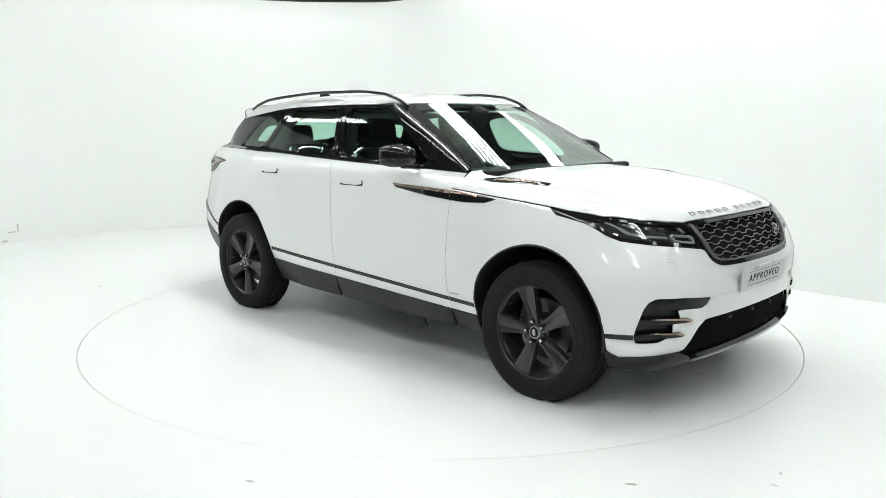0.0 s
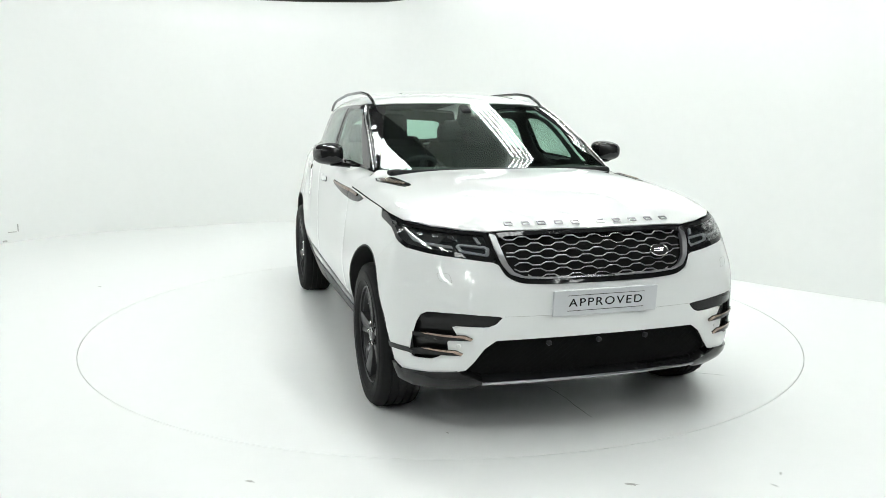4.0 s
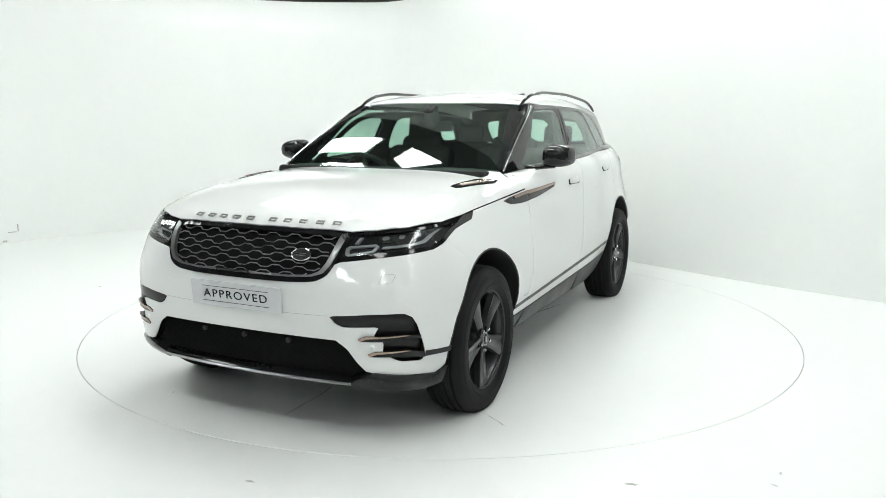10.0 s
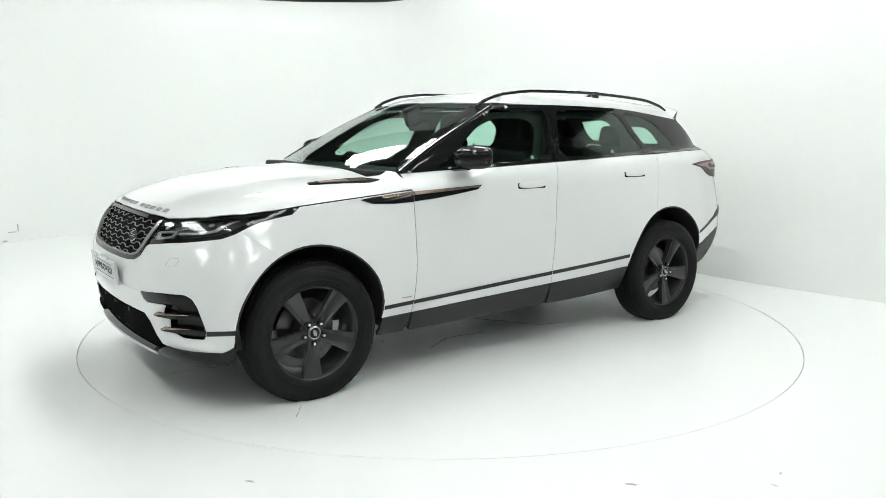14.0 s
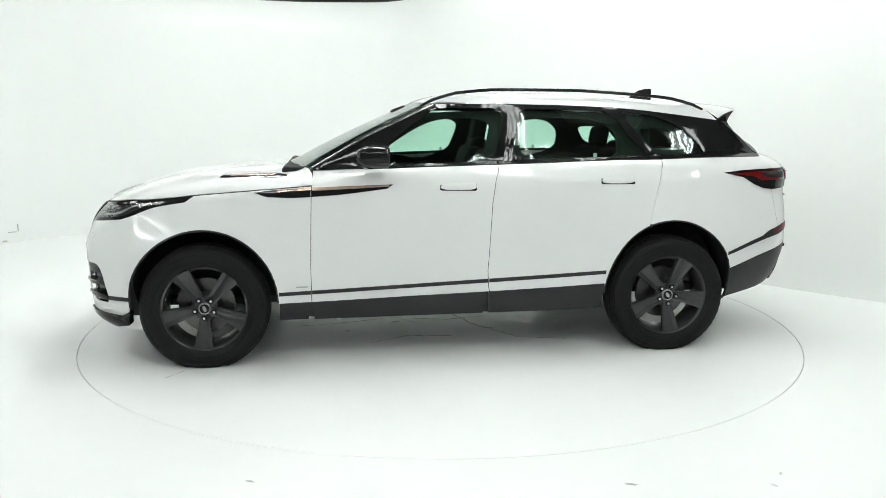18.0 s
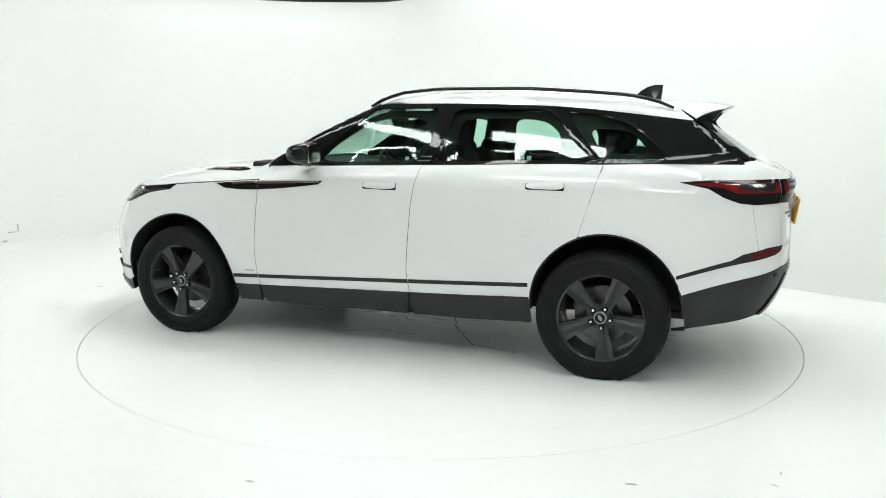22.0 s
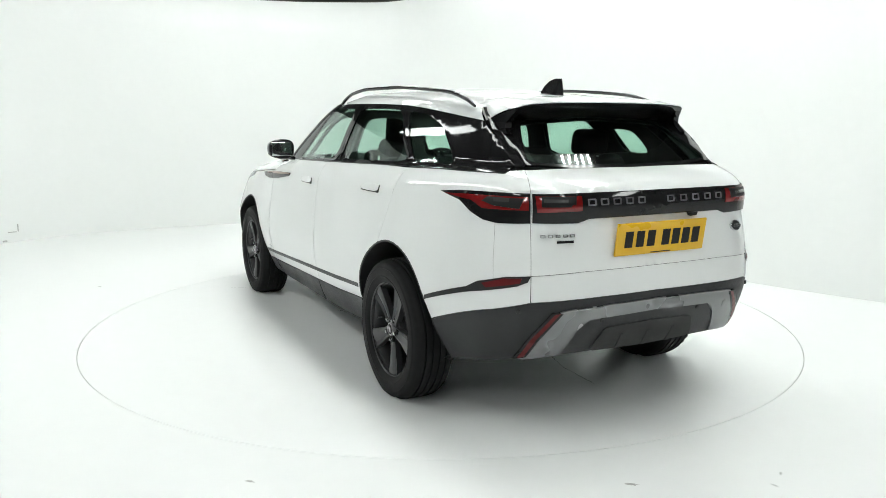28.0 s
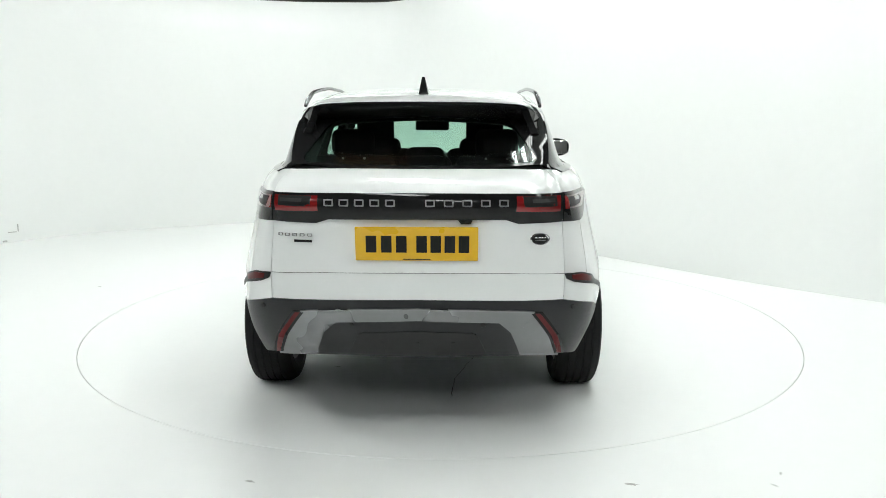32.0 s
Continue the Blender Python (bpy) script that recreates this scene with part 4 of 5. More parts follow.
def tail():
    top = [(0.0, 0.68), (0.416, 0.668), (0.591, 0.614), s2t(-1.873, 0.508)]
    quarter = [(0.4188, 1.240)] + [s2t(-2.15, 1.236), s2t(-1.9, 1.224), s2t(-1.6, 1.219), s2t(-1.4067, 1.213), s2t(-1.3902, 1.151), s2t(-1.3734, 1.089), s2t(-1.3478, 0.998), s2t(-1.3222, 0.907), s2t(-1.2964, 0.815)] + [s2t(x, z) for x, z in arch(72, 165, 12, 0.0, ARCH_R)] + [(0.591, 0.616), (0.4188, 0.670)]
    for s in (1, -1):
        m = (lambda p: p) if s == 1 else mirror
        part("rear_quarter", wrap("tail", m(quarter), 0.0, 0.006, 0.03, 0.03), M_PAINT, CAR)
    for s in (1, -1):
        m = (lambda p: p) if s == 1 else mirror
        part("corner_seam", wrap("tail", m([(0.5292, 1.017), (0.536, 0.852), (0.536, 0.762), (0.5352, 0.762), (0.5352, 0.852), (0.5280, 1.017)]), 0.0014, 0.002, 0.03), M_SEAM, CAR)
    ring = [(-1.80, 0.955), (-1.66, 0.955), (-1.625, 0.975), (-1.615, 1.05), (-1.635, 1.10), (-1.68, 1.115), (-1.80, 1.112)]
    ring = rounded(ring, 0.2, 2)
    cx, cz = -1.71, 1.035
    part("fuel_flap_seam", wrap("right", ring, 0.0006, 0.002, 0.02, holes=[[(cx + (x - cx) * 0.984, cz + (z - cz) * 0.984) for x, z in ring]]), M_SEAM, CAR, "thin joint round the fuel flap")
    gate = [(0.0, 1.245), (0.25, 1.243), (0.40, 1.240), (0.4173, 1.239), (0.4173, 0.7895), (0.25, 0.7985), (0.0, 0.8015)]
    gt = part("tailgate", wrap("tail", gate + mirror(gate)[1:-1], 0.0, 0.006, 0.03), M_PAINT, CAR)
    bp = [(0.0, 0.799), (0.25, 0.796), (0.4168, 0.787), (0.416, 0.671), (0.0, 0.681)]
    bumper = part("rear_bumper", wrap("tail", bp + mirror(bp)[1:-1], 0.0, 0.006, 0.03), M_PAINT, CAR)
    band = top + [s2t(-1.89, 0.29), (0.78, 0.285), (0.465, 0.385), (0.0, 0.402)]
    low = part("bumper_cladding", wrap("tail", band + mirror(band)[1:-1], 0.001, 0.02, 0.03), M_CLAD, CAR, "satin dark grey rear bumper cladding")
    skid = [(0.0, 0.637), (0.16, 0.632), (0.319, 0.620), (0.35, 0.60), (0.40, 0.50), (0.435, 0.40), (0.44, 0.388), (0.305, 0.402), (0.262, 0.525), (0.226, 0.572), (0.0, 0.585)]
    part("skid_plate", wrap("tail", skid + mirror(skid)[1:-1], 0.010, 0.02, 0.02), M_GREY, low, "grey rear skid plate")
    diff = [(0.0, 0.590), (0.232, 0.576), (0.272, 0.525), (0.316, 0.400), (0.0, 0.395)]
    d = part("diffuser", wrap("tail", diff + mirror(diff)[1:-1], 0.004, 0.02, 0.03), M_CLAD, low)
    inn = [(0.0, 0.532), (0.165, 0.522), (0.205, 0.402), (0.0, 0.398)]
    part("tow_cover", wrap("tail", rounded(inn + mirror(inn)[1:-1], 0.08, 1), 0.010, 0.01, 0.03), M_SHELL, d)
    for u in (-0.10, 0.0, 0.10):
        part("diffuser_fin", wrap("tail", [(u - 0.005, 0.48), (u + 0.005, 0.48), (u + 0.008, 0.40), (u - 0.008, 0.40)], 0.014, 0.012, 0.02), M_SHELL, d)
    part("skid_trim", wrap("tail", both([(0.0, 0.642), (0.16, 0.637), (0.300, 0.627), (0.326, 0.621), (0.322, 0.615), (0.298, 0.621), (0.16, 0.631), (0.0, 0.636)]), 0.012, 0.012, 0.02), M_ATLAS, low, "thin silver line")
    part("tow_eye_cover", wrap("tail", [(-0.310 + 0.0125 * math.cos(a * 0.3142), 0.556 + 0.021 * math.sin(a * 0.3142)) for a in range(20)], 0.0125, 0.004, 0.01), M_GREY, low, "round tow eye cover")
    for s in (1, -1):
        m = (lambda p: p) if s == 1 else mirror
        part("reflector_edge", wrap("tail", m([(0.350, 0.619), (0.312, 0.621), (0.380, 0.499), (0.419, 0.403), (0.461, 0.396), (0.418, 0.50)]), 0.0115, 0.012, 0.015), M_GLOSS, low)
        part("lower_reflector", wrap("tail", m([(0.342, 0.614), (0.325, 0.616), (0.391, 0.499), (0.428, 0.406), (0.448, 0.400), (0.410, 0.50)]), 0.013, 0.01, 0.015), M_REDDIM, low, "slim red reflector strip")
        rf = part("reflector_band", wrap("tail", m([(0.418, 0.789), (0.427, 0.762), (0.46, 0.742), (0.613, 0.696), s2t(-1.838, 0.604), s2t(-1.838, 0.625), (0.637, 0.713), (0.592, 0.747), (0.495, 0.782)]), 0.004, 0.008, 0.02), M_CLAD, CAR, "dark band with red reflector")
        part("reflector", wrap("tail", m([(0.445, 0.778), (0.45, 0.757), (0.56, 0.725), (0.575, 0.742), (0.50, 0.774)]), 0.007, 0.006, 0.015), M_REDDIM, rf)
        for u, z in ((0.182, 0.560), (0.455, 0.630)):
            q, n = onto("tail", [s * u], [z])
            p = part("parking_sensor", lathe([(0, 0.005), (0.009, 0.005), (0.011, 0.002), (0.011, -0.01)], 16, "y"), M_SHELL, low)
            p.matrix_basis = Matrix.Translation(Vector(q[0]) + Vector(n[0]) * 0.004) @ Vector(n[0]).to_track_quat("Y", "Z").to_matrix().to_4x4()
        # outer lamp on the quarter
        lamp = [(0.4195, 1.147), (0.55, 1.142), s2t(-1.96, 1.138), s2t(-1.825, 1.126), s2t(-1.975, 1.094), s2t(-2.055, 1.048), (0.571, 1.018), (0.52, 1.010), (0.4195, 1.018)]
        t = part("tail_lamp", wrap("tail", m(lamp), 0.006, 0.010, 0.02), M_GLOSS, CAR, "tail lamp with red lens in gloss black")
        part("red_lens", wrap("tail", m([(0.424, 1.130), (0.558, 1.126), (0.765, 1.118), (0.617, 1.098), (0.573, 1.068), (0.424, 1.075)]), 0.009, 0.006, 0.02), M_RED, t)
        part("lens_core", wrap("tail", m([(0.436, 1.124), (0.552, 1.120), (0.575, 1.100), (0.53, 1.084), (0.45, 1.080)]), 0.0105, 0.004, 0.02), M_INK, t)
        part("clear_lens", wrap("tail", m([(0.478, 1.121), (0.531, 1.119), (0.529, 1.101), (0.480, 1.104)]), 0.012, 0.004, 0.02), M_LENSGREY, t)
    bar = [(0.0, 1.146), (0.25, 1.145), (0.4135, 1.144), (0.4135, 1.020), (0.275, 1.016), (0.24, 1.034), (0.0, 1.037)]
    lb = part("light_bar", wrap("tail", bar + mirror(bar)[1:-1], 0.008, 0.012, 0.03), M_GLOSS, gt, "gloss black bar between the tail lamps")
    for s in (1, -1):
        m = (lambda p: p) if s == 1 else mirror
        part("red_lens", wrap("tail", m([(0.405, 1.134), (0.268, 1.133), (0.266, 1.072), (0.40, 1.068)]), 0.011, 0.006, 0.02), M_RED, lb)
        part("lens_core", wrap("tail", m([(0.388, 1.133), (0.285, 1.132), (0.288, 1.090), (0.388, 1.090)]), 0.0125, 0.005, 0.02), M_INK, lb)
        part("clear_lens", wrap("tail", m([(0.381, 1.122), (0.31, 1.120), (0.312, 1.106), (0.381, 1.108)]), 0.0145, 0.005, 0.02), M_LENSGREY, lb)
    blocks("tail", [(u, 1.106) for u in np.linspace(0.236, 0.07, 5)] + [(u, 1.106) for u in np.linspace(-0.035, -0.232, 5)], 0.042, 0.031, gt)
    part("rear_camera", wrap("tail", [(-0.110, 1.036), (-0.148, 1.036), (-0.145, 1.020), (-0.118, 1.018)], 0.016, 0.02, 0.01), M_INK, gt, "small black rear camera")
    # small badges
    blocks("tail", [(u, 0.961) for u in np.linspace(0.383, 0.293, 5)], 0.021, 0.013, gt, M_ATLAS)
    part("model_badge", wrap("tail", [(0.340, 0.940), (0.287, 0.940), (0.287, 0.929), (0.340, 0.929)], 0.004, 0.005, 0.02), M_INK, gt)
    q, nn = onto("tail", [-0.337], [0.946])
    b = part("badge", lathe([(0, 0.006), (0.026, 0.006), (0.029, 0.003), (0.029, -0.004)], 28, "y"), M_INK, gt, "oval badge with a pale rim")
    part("badge_rim", lathe([(0.026, 0.006), (0.029, 0.009), (0.032, 0.006), (0.031, -0.002)], 28, "y"), M_CHROME, b)
    part("badge_bar", box(0.034, 0.004, 0.005, 0.001, (0, 0.008, 0.006)), M_CHROME, b)
    part("badge_bar", box(0.034, 0.004, 0.005, 0.001, (0, 0.008, -0.006)), M_CHROME, b)
    b.matrix_basis = Matrix.Translation(Vector(q[0]) + Vector(nn[0]) * 0.004) @ Vector(nn[0]).to_track_quat("Y", "Z").to_matrix().to_4x4() @ Matrix.Diagonal((1.4, 1, 0.85, 1))
    # roof spoiler: a thin white skin from the roof seam to the trailing edge, black below
    k, rows = 32, 7
    fx, fy, fz = (crv([0, 0.5, 0.8, 0.9, 1.0], v) for v in ([-1.702, -1.708, -1.718, -1.775, -1.862], [0.0, 0.33, 0.525, 0.566, 0.590], [1.588, 1.578, 1.558, 1.516, 1.463]))
    tx, ty, tz = (crv([0, 0.5, 0.8, 0.9, 1.0], v) for v in ([-2.085, -2.077, -2.056, -2.045, -2.030], [0.0, 0.265, 0.435, 0.478, 0.507], [1.550, 1.548, 1.541, 1.537, 1.527]))
    top, low = [], []
    for i in range(k + 1):
        a = -1 + 2 * i / k
        b, sg = abs(a), (1 if a >= 0 else -1)
        f, t = np.array([fx(b), sg * fy(b), fz(b)]), np.array([tx(b), sg * ty(b), tz(b)])
        for j in range(rows):
            r = j / (rows - 1)
            p = f + (t - f) * r + np.array([0, 0, 0.012 * math.sin(math.pi * r)])
            top.append(p)
        back = np.array([-1.90 - 0.03 * (1 - b), sg * ty(b) * 1.04, 1.478 - 0.02 * b])
        low += [t + np.array([0.001, 0, -0.0045]), t + np.array([0.006, 0, -0.014]), t + (back - t) * 0.5 + np.array([0, 0, -0.006]), back]
    verts = top + [p - np.array([0, 0, 0.004]) for p in top]
    n, faces = len(top), []
    for i in range(k):
        for j in range(rows - 1):
            q = [i * rows + j, i * rows + j + 1, (i + 1) * rows + j + 1, (i + 1) * rows + j]
            faces += [q, [n + v for v in q[::-1]]]
        for j in (0, rows - 1):
            faces.append([i * rows + j, (i + 1) * rows + j, n + (i + 1) * rows + j, n + i * rows + j])
    sp = part("spoiler", mesh_of(verts, faces), M_PAINT, CAR, "white roof spoiler with black underside")
    sp.data.set_sharp_from_angle(angle=radians(40))
    part("spoiler_underside", mesh_of(low, [[i * 4 + j, i * 4 + j + 1, i * 4 + 5 + j, i * 4 + 4 + j] for i in range(k) for j in range(3)]), M_GLOSS, sp)
    for s in (1, -1):      # black side fins of the spoiler
        v = [(-1.855, s * 0.592, 1.459), (-1.95, s * 0.555, 1.495), (-2.028, s * 0.509, 1.524), (-1.985, s * 0.530, 1.478), (-1.966, s * 0.545, 1.450), (-1.978, s * 0.556, 1.425), (-2.005, s * 0.562, 1.398), (-1.95, s * 0.598, 1.395), (-1.89, s * 0.602, 1.42)]
        m = len(v)
        verts = [Vector(p) for p in v] + [Vector(p) - Vector((0, s * 0.035, 0)) for p in v]
        tri = [(0, 1, 4), (1, 2, 3), (1, 3, 4), (0, 4, 5), (0, 5, 8), (5, 6, 7), (5, 7, 8)]
        faces = [list(f) for f in tri] + [[m + i for i in f[::-1]] for f in tri] + [[i, (i + 1) % m, m + (i + 1) % m, m + i] for i in range(m)]
        part("spoiler_fin", mesh_of(verts, faces, False), M_GLOSS, sp)
    rib = [(-1.468, 0.016, 1.600), (-1.60, 0.030, 1.592), (-1.638, 0.026, 1.589), (-1.645, 0.007, 1.681), (-1.60, 0.007, 1.682), (-1.55, 0.009, 1.670), (-1.505, 0.012, 1.642)]
    m = len(rib)
    v = rib + [(x, -y, z) for x, y, z in rib]
    f = [list(range(m)), list(range(2 * m - 1, m - 1, -1))] + [[i, m + i, m + (i + 1) % m, (i + 1) % m] for i in range(m)]
    part("antenna_fin", mesh_of(v, f, False), M_GLOSS, CAR, "gloss black shark fin antenna")


def plates():
    for kind, u, z, w, h, m, name in (("nose", 0.0, 0.656, 0.522, 0.122, M_PLATEW, "front_plate"), ("tail", 0.0, 0.933, 0.533, 0.152, M_PLATEY, "rear_plate")):
        q, n = onto(kind, [u], [z])
        s = 1 if kind == "nose" else -1
        tilt = math.asin(max(-1, min(1, float(n[0][2]))))
        x = {"nose": 2.243, "tail": -2.462}[kind]
        p = part(name, box(w, 0.012, h, 0.004), m, CAR, "plain white show plate with black capitals" if s == 1 else "yellow plate with black bars")
        lean = -5 if s == 1 else -8
        p.matrix_basis = pose(x, 0, z, 0, 0, 90 * s) @ pose(0, 0, 0, -lean if s == -1 else 5)
        # the plate's own face looks to -y
        if s == 1:
            c = bpy.data.curves.new("text", "FONT")
            c.body, c.size, c.align_x, c.align_y, c.extrude, c.space_character, c.offset = "APPROVED", 0.054, "CENTER", "CENTER", 0.0008, 1.22, 0.0002
            ob = new("plate_text", c)
            deps = bpy.context.evaluated_depsgraph_get()
            me = bpy.data.meshes.new_from_object(ob.evaluated_get(deps))
            bpy.data.objects.remove(ob)
            t = part("plate_text", me, M_INK, p, "black capitals reading APPROVED")
            t.matrix_basis = pose(0, -0.0068, 0.0, 90, 0, 0) @ Matrix.Diagonal((1.2, 1, 1, 1))
            for dz in (0.036, -0.036):
                part("plate_rule", box(0.385, 0.0015, 0.0022, 0, (0, -0.0066, dz)), M_INK, p)
        else:
            for i, xx in enumerate((-0.197, -0.131, -0.066, 0.022, 0.083, 0.144, 0.205)):
                part("plate_bar", box(0.046, 0.002, 0.076, 0.002, (xx, -0.0066, 0.0)), M_INK, p)
            part("plate_line", box(0.12, 0.0015, 0.004, 0, (0.0, -0.0066, -0.068)), M_INK, p)


def mirrors():
    for s in (1, -1):
        k = "left" if s == 1 else "right"
        ml = part("door_mirror", mirror_shell(s, 0), M_GLOSS, CAR, "gloss black door mirror")
        part("mirror_base", mirror_shell(s, 1), M_CLAD, ml)
        g = part("mirror_pane", box(0.006, 0.148, 0.098, 0.003, (0.3455, s * 0.970, 1.247)), M_MIRROR, ml)
        arm = tube([(0.46, s * 0.845, 1.175), (0.465, s * 0.90, 1.182), (0.45, s * 0.96, 1.188)], [0.03, 0.028, 0.03], 10, 0.55)
        part("mirror_arm", arm, M_GLOSS, ml)


def mirror_shell(s, lower):
    """Rounded housing: rings from the pane edge to the front."""
    rings = [(0.347, 0.93), (0.355, 0.985), (0.38, 1.0), (0.425, 0.975), (0.47, 0.88), (0.505, 0.70), (0.525, 0.46), (0.533, 0.18)]
    n = 32
    span = [2 * math.pi * i / n for i in range(n)] if not lower else [radians(204 + 132 * i / n) for i in range(n + 1)]
    verts, faces = [], []
    for x, k in rings:
        for a in span:
            c, d = math.cos(a), math.sin(a)
            yy = math.copysign(abs(c) ** 0.62, c) * 0.092 * k
            zz = math.copysign(abs(d) ** 0.66, d) * 0.069 * k
            if lower:
                yy, zz = yy * 1.015, zz * 1.03
            zz *= 1 - 0.18 * max(yy, 0) / 0.092
            verts.append((x, s * (0.970 + yy - 0.05 * (x - 0.35)), 1.247 + zz))
    m = len(span)
    for r in range(len(rings) - 1):
        for i in range(m if not lower else m - 1):
            j = (i + 1) % m
            q = [r * m + i, r * m + j, (r + 1) * m + j, (r + 1) * m + i]
            faces.append(q if s < 0 else q[::-1])
    if not lower:
        faces.append([(len(rings) - 1) * m + i for i in range(m)][:: (-1 if s > 0 else 1)])
        faces.append([i for i in range(m)][:: (1 if s > 0 else -1)])
    me = mesh_of(verts, faces)
    me.set_sharp_from_angle(angle=radians(55))
    return me


def rails():
    for s in (1, -1):
        xs = np.linspace(0.12, -1.76, 26)
        pts, rad = [], []
        for i, x in enumerate(xs):
            t = i / 25
            y = s * (0.612 - 0.025 * abs(t - 0.35))
            q = 1.200
            zr = float(roof_z(x)) - 0.09 * y * y
            rise = 0.047 * min(1, t / 0.12, (1 - t) / 0.13) ** 0.6 if 0 < t < 1 else 0.0
            pts.append((x, y, zr - 0.012 + rise))
            rad.append(0.012 if 0.03 < t < 0.97 else 0.009)
        part("roof_rail", tube(pts, rad, 8, 0.9), M_GLOSS, CAR, "gloss black roof rail")


def underbody():
    for kind in LR:
        ol = [(2.0, 0.30), (2.0, 0.95), (1.5, 0.99), (0.8, 1.05), (0.75, 1.14), (-1.3, 1.19), (-2.1, 1.20), (-2.1, 0.35), (-1.9, 0.30)] + arch(182, 0, 16, 0.0, ARCH_R) + [(-1.0, 0.26), (0.98, 0.26)] + arch(180, -2, 16)
        part("body_shell", wrap(kind, ol, -0.012, 0.004, 0.06), M_SHELL, CAR)
        for of, y0 in ((ARCH_F, 0.62), (ARCH_R, 0.62)):
            s = 1 if kind == "left" else -1
            pts = arch(186, -6, 28, 0.006, of)
            verts, faces = [], []
            for x, z in pts:
                yo = float(onto("left", [x], [max(z, 0.27)])[0][0, 1])
                verts += [(x, s * (yo - 0.006), z), (x, s * (yo - 0.05), z + 0.004), (x, s * y0, z + 0.01)]
            for i in range(len(pts) - 1):
                for j in range(2):
                    a = i * 3 + j
                    faces.append([a, a + 1, a + 4, a + 3])
            m = len(verts)
            verts += [(of[0], s * y0, of[1])]
            faces += [[i * 3 + 2, (i + 1) * 3 + 2, m] for i in range(len(pts) - 1)]
            part("wheel_arch_liner", mesh_of(verts, faces), M_SHELL, CAR)
            lip = [(x, z) for x, z in arch(184, -4, 28, -0.002, of)]
            q = along(kind, [(x, max(z, 0.25)) for x, z in lip], -0.006, 1)
            part("arch_lip", tube(q, 0.007, 6), M_SHELL, CAR)
    nose = both([(0.0, 0.955), (0.35, 0.95), (0.75, 0.98), (0.74, 0.30), (0.0, 0.27)])
    part("nose_shell", wrap("nose", nose, -0.045, 0.004, 0.05), M_SHELL, CAR)
    tl = both([(0.0, 1.235), (0.44, 1.21), (0.75, 1.20), (0.75, 0.34), (0.44, 0.40), (0.0, 0.41)])
    part("tail_shell", wrap("tail", tl, -0.014, 0.004, 0.05), M_SHELL, CAR)
    h = [(0.99, 0.0), (0.82, 43.0), (0.77, 55.0), (1.6, 58.0), (1.95, 50.0), (2.07, 30.0), (2.09, 0.0)]
    part("hood_shell", wrap("hood", h + [(u, -v) for u, v in h[-2:0:-1]], -0.014, 0.004, 0.08, 5.0), M_SHELL, CAR)
    part("floor_pan", box(3.9, 1.18, 0.05, 0.01, (-0.05, 0, 0.33)), M_SHELL, CAR)
    part("floor_pan", box(1.9, 1.66, 0.06, 0.01, (0.0, 0, 0.31)), M_SHELL, CAR)
    part("cowl", box(0.22, 1.12, 0.04, 0.01, (0.93, 0, 1.075)), M_GLOSS, CAR)


HUB_Z = 0.355


def wheel(s, spin):
    w = part("wheel", tyre_mesh(), M_TYRE, CAR, "dark alloy wheel with black tyre")
    rim = part("rim", rim_mesh(), M_RIM, w, "graphite five-spoke alloy rim")
    for i in range(5):
        sp = part("spoke", spoke_mesh(), M_RIM, w)
        sp.matrix_basis = pose(0, 0, 0, 0, 90 - (spin + 72 * i), 0)
        a = radians(spin + 72 * i)
        nut = part("wheel_nut", lathe([(0, 0.012), (0.008, 0.012), (0.011, 0.006), (0.0115, -0.012)], 6, "y"), M_CHROME, w)
        nut.location = (0.058 * math.cos(a), 0.080, 0.058 * math.sin(a))
        part("nut_well", lathe([(0.011, 0.002), (0.0165, 0.0035), (0.0175, -0.01)], 14, "y"), M_INK, w).location = (0.058 * math.cos(a), 0.0765, 0.058 * math.sin(a))
    cap = part("centre_cap", lathe([(0, 0.008), (0.028, 0.008), (0.032, 0.005), (0.033, -0.02)], 24, "y"), M_INK, w)
    cap.location = (0, 0.080, 0)
    ring = part("cap_ring", lathe([(0.028, 0.008), (0.031, 0.0105), (0.0355, 0.006), (0.0355, -0.01)], 24, "y"), M_SATIN, w)
    ring.location = (0, 0.080, 0)
    oval = part("cap_badge", lathe([(0, 0.002), (0.012, 0.002), (0.0125, -0.002)], 20, "y"), M_SATIN, w, "small pale oval badge")
    oval.matrix_basis = pose(0, 0.0895, 0, 0, 25 - spin, 0) @ Matrix.Diagonal((1.5, 1, 0.8, 1))
    disc = part("brake_disc", lathe([(0.07, 0.0), (0.072, 0.018), (0.085, 0.022), (0.09, 0.006), (0.165, 0.006), (0.167, -0.02), (0.07, -0.02)], 40, "y"), M_DISC, w)
    disc.location = (0, -0.03, 0)
    cal = part("brake_caliper", lathe([(0.095, 0.018), (0.16, 0.026), (0.178, 0.02), (0.18, -0.06), (0.10, -0.06)], 10, "y", True, 10, 65), M_CAST, w)
    cal.location = (0, -0.025, 0)
    hat = part("hub", lathe([(0, 0.065), (0.075, 0.06), (0.085, 0.03), (0.085, -0.05), (0, -0.05)], 30, "y"), M_RIM, w)
    valve = part("valve", lathe([(0, 0.03), (0.005, 0.03), (0.005, 0.0)], 8, "y"), M_SATIN, w)
    a = radians(spin + 100)
    valve.location = (0.232 * math.cos(a), 0.03, 0.232 * math.sin(a))
    return w


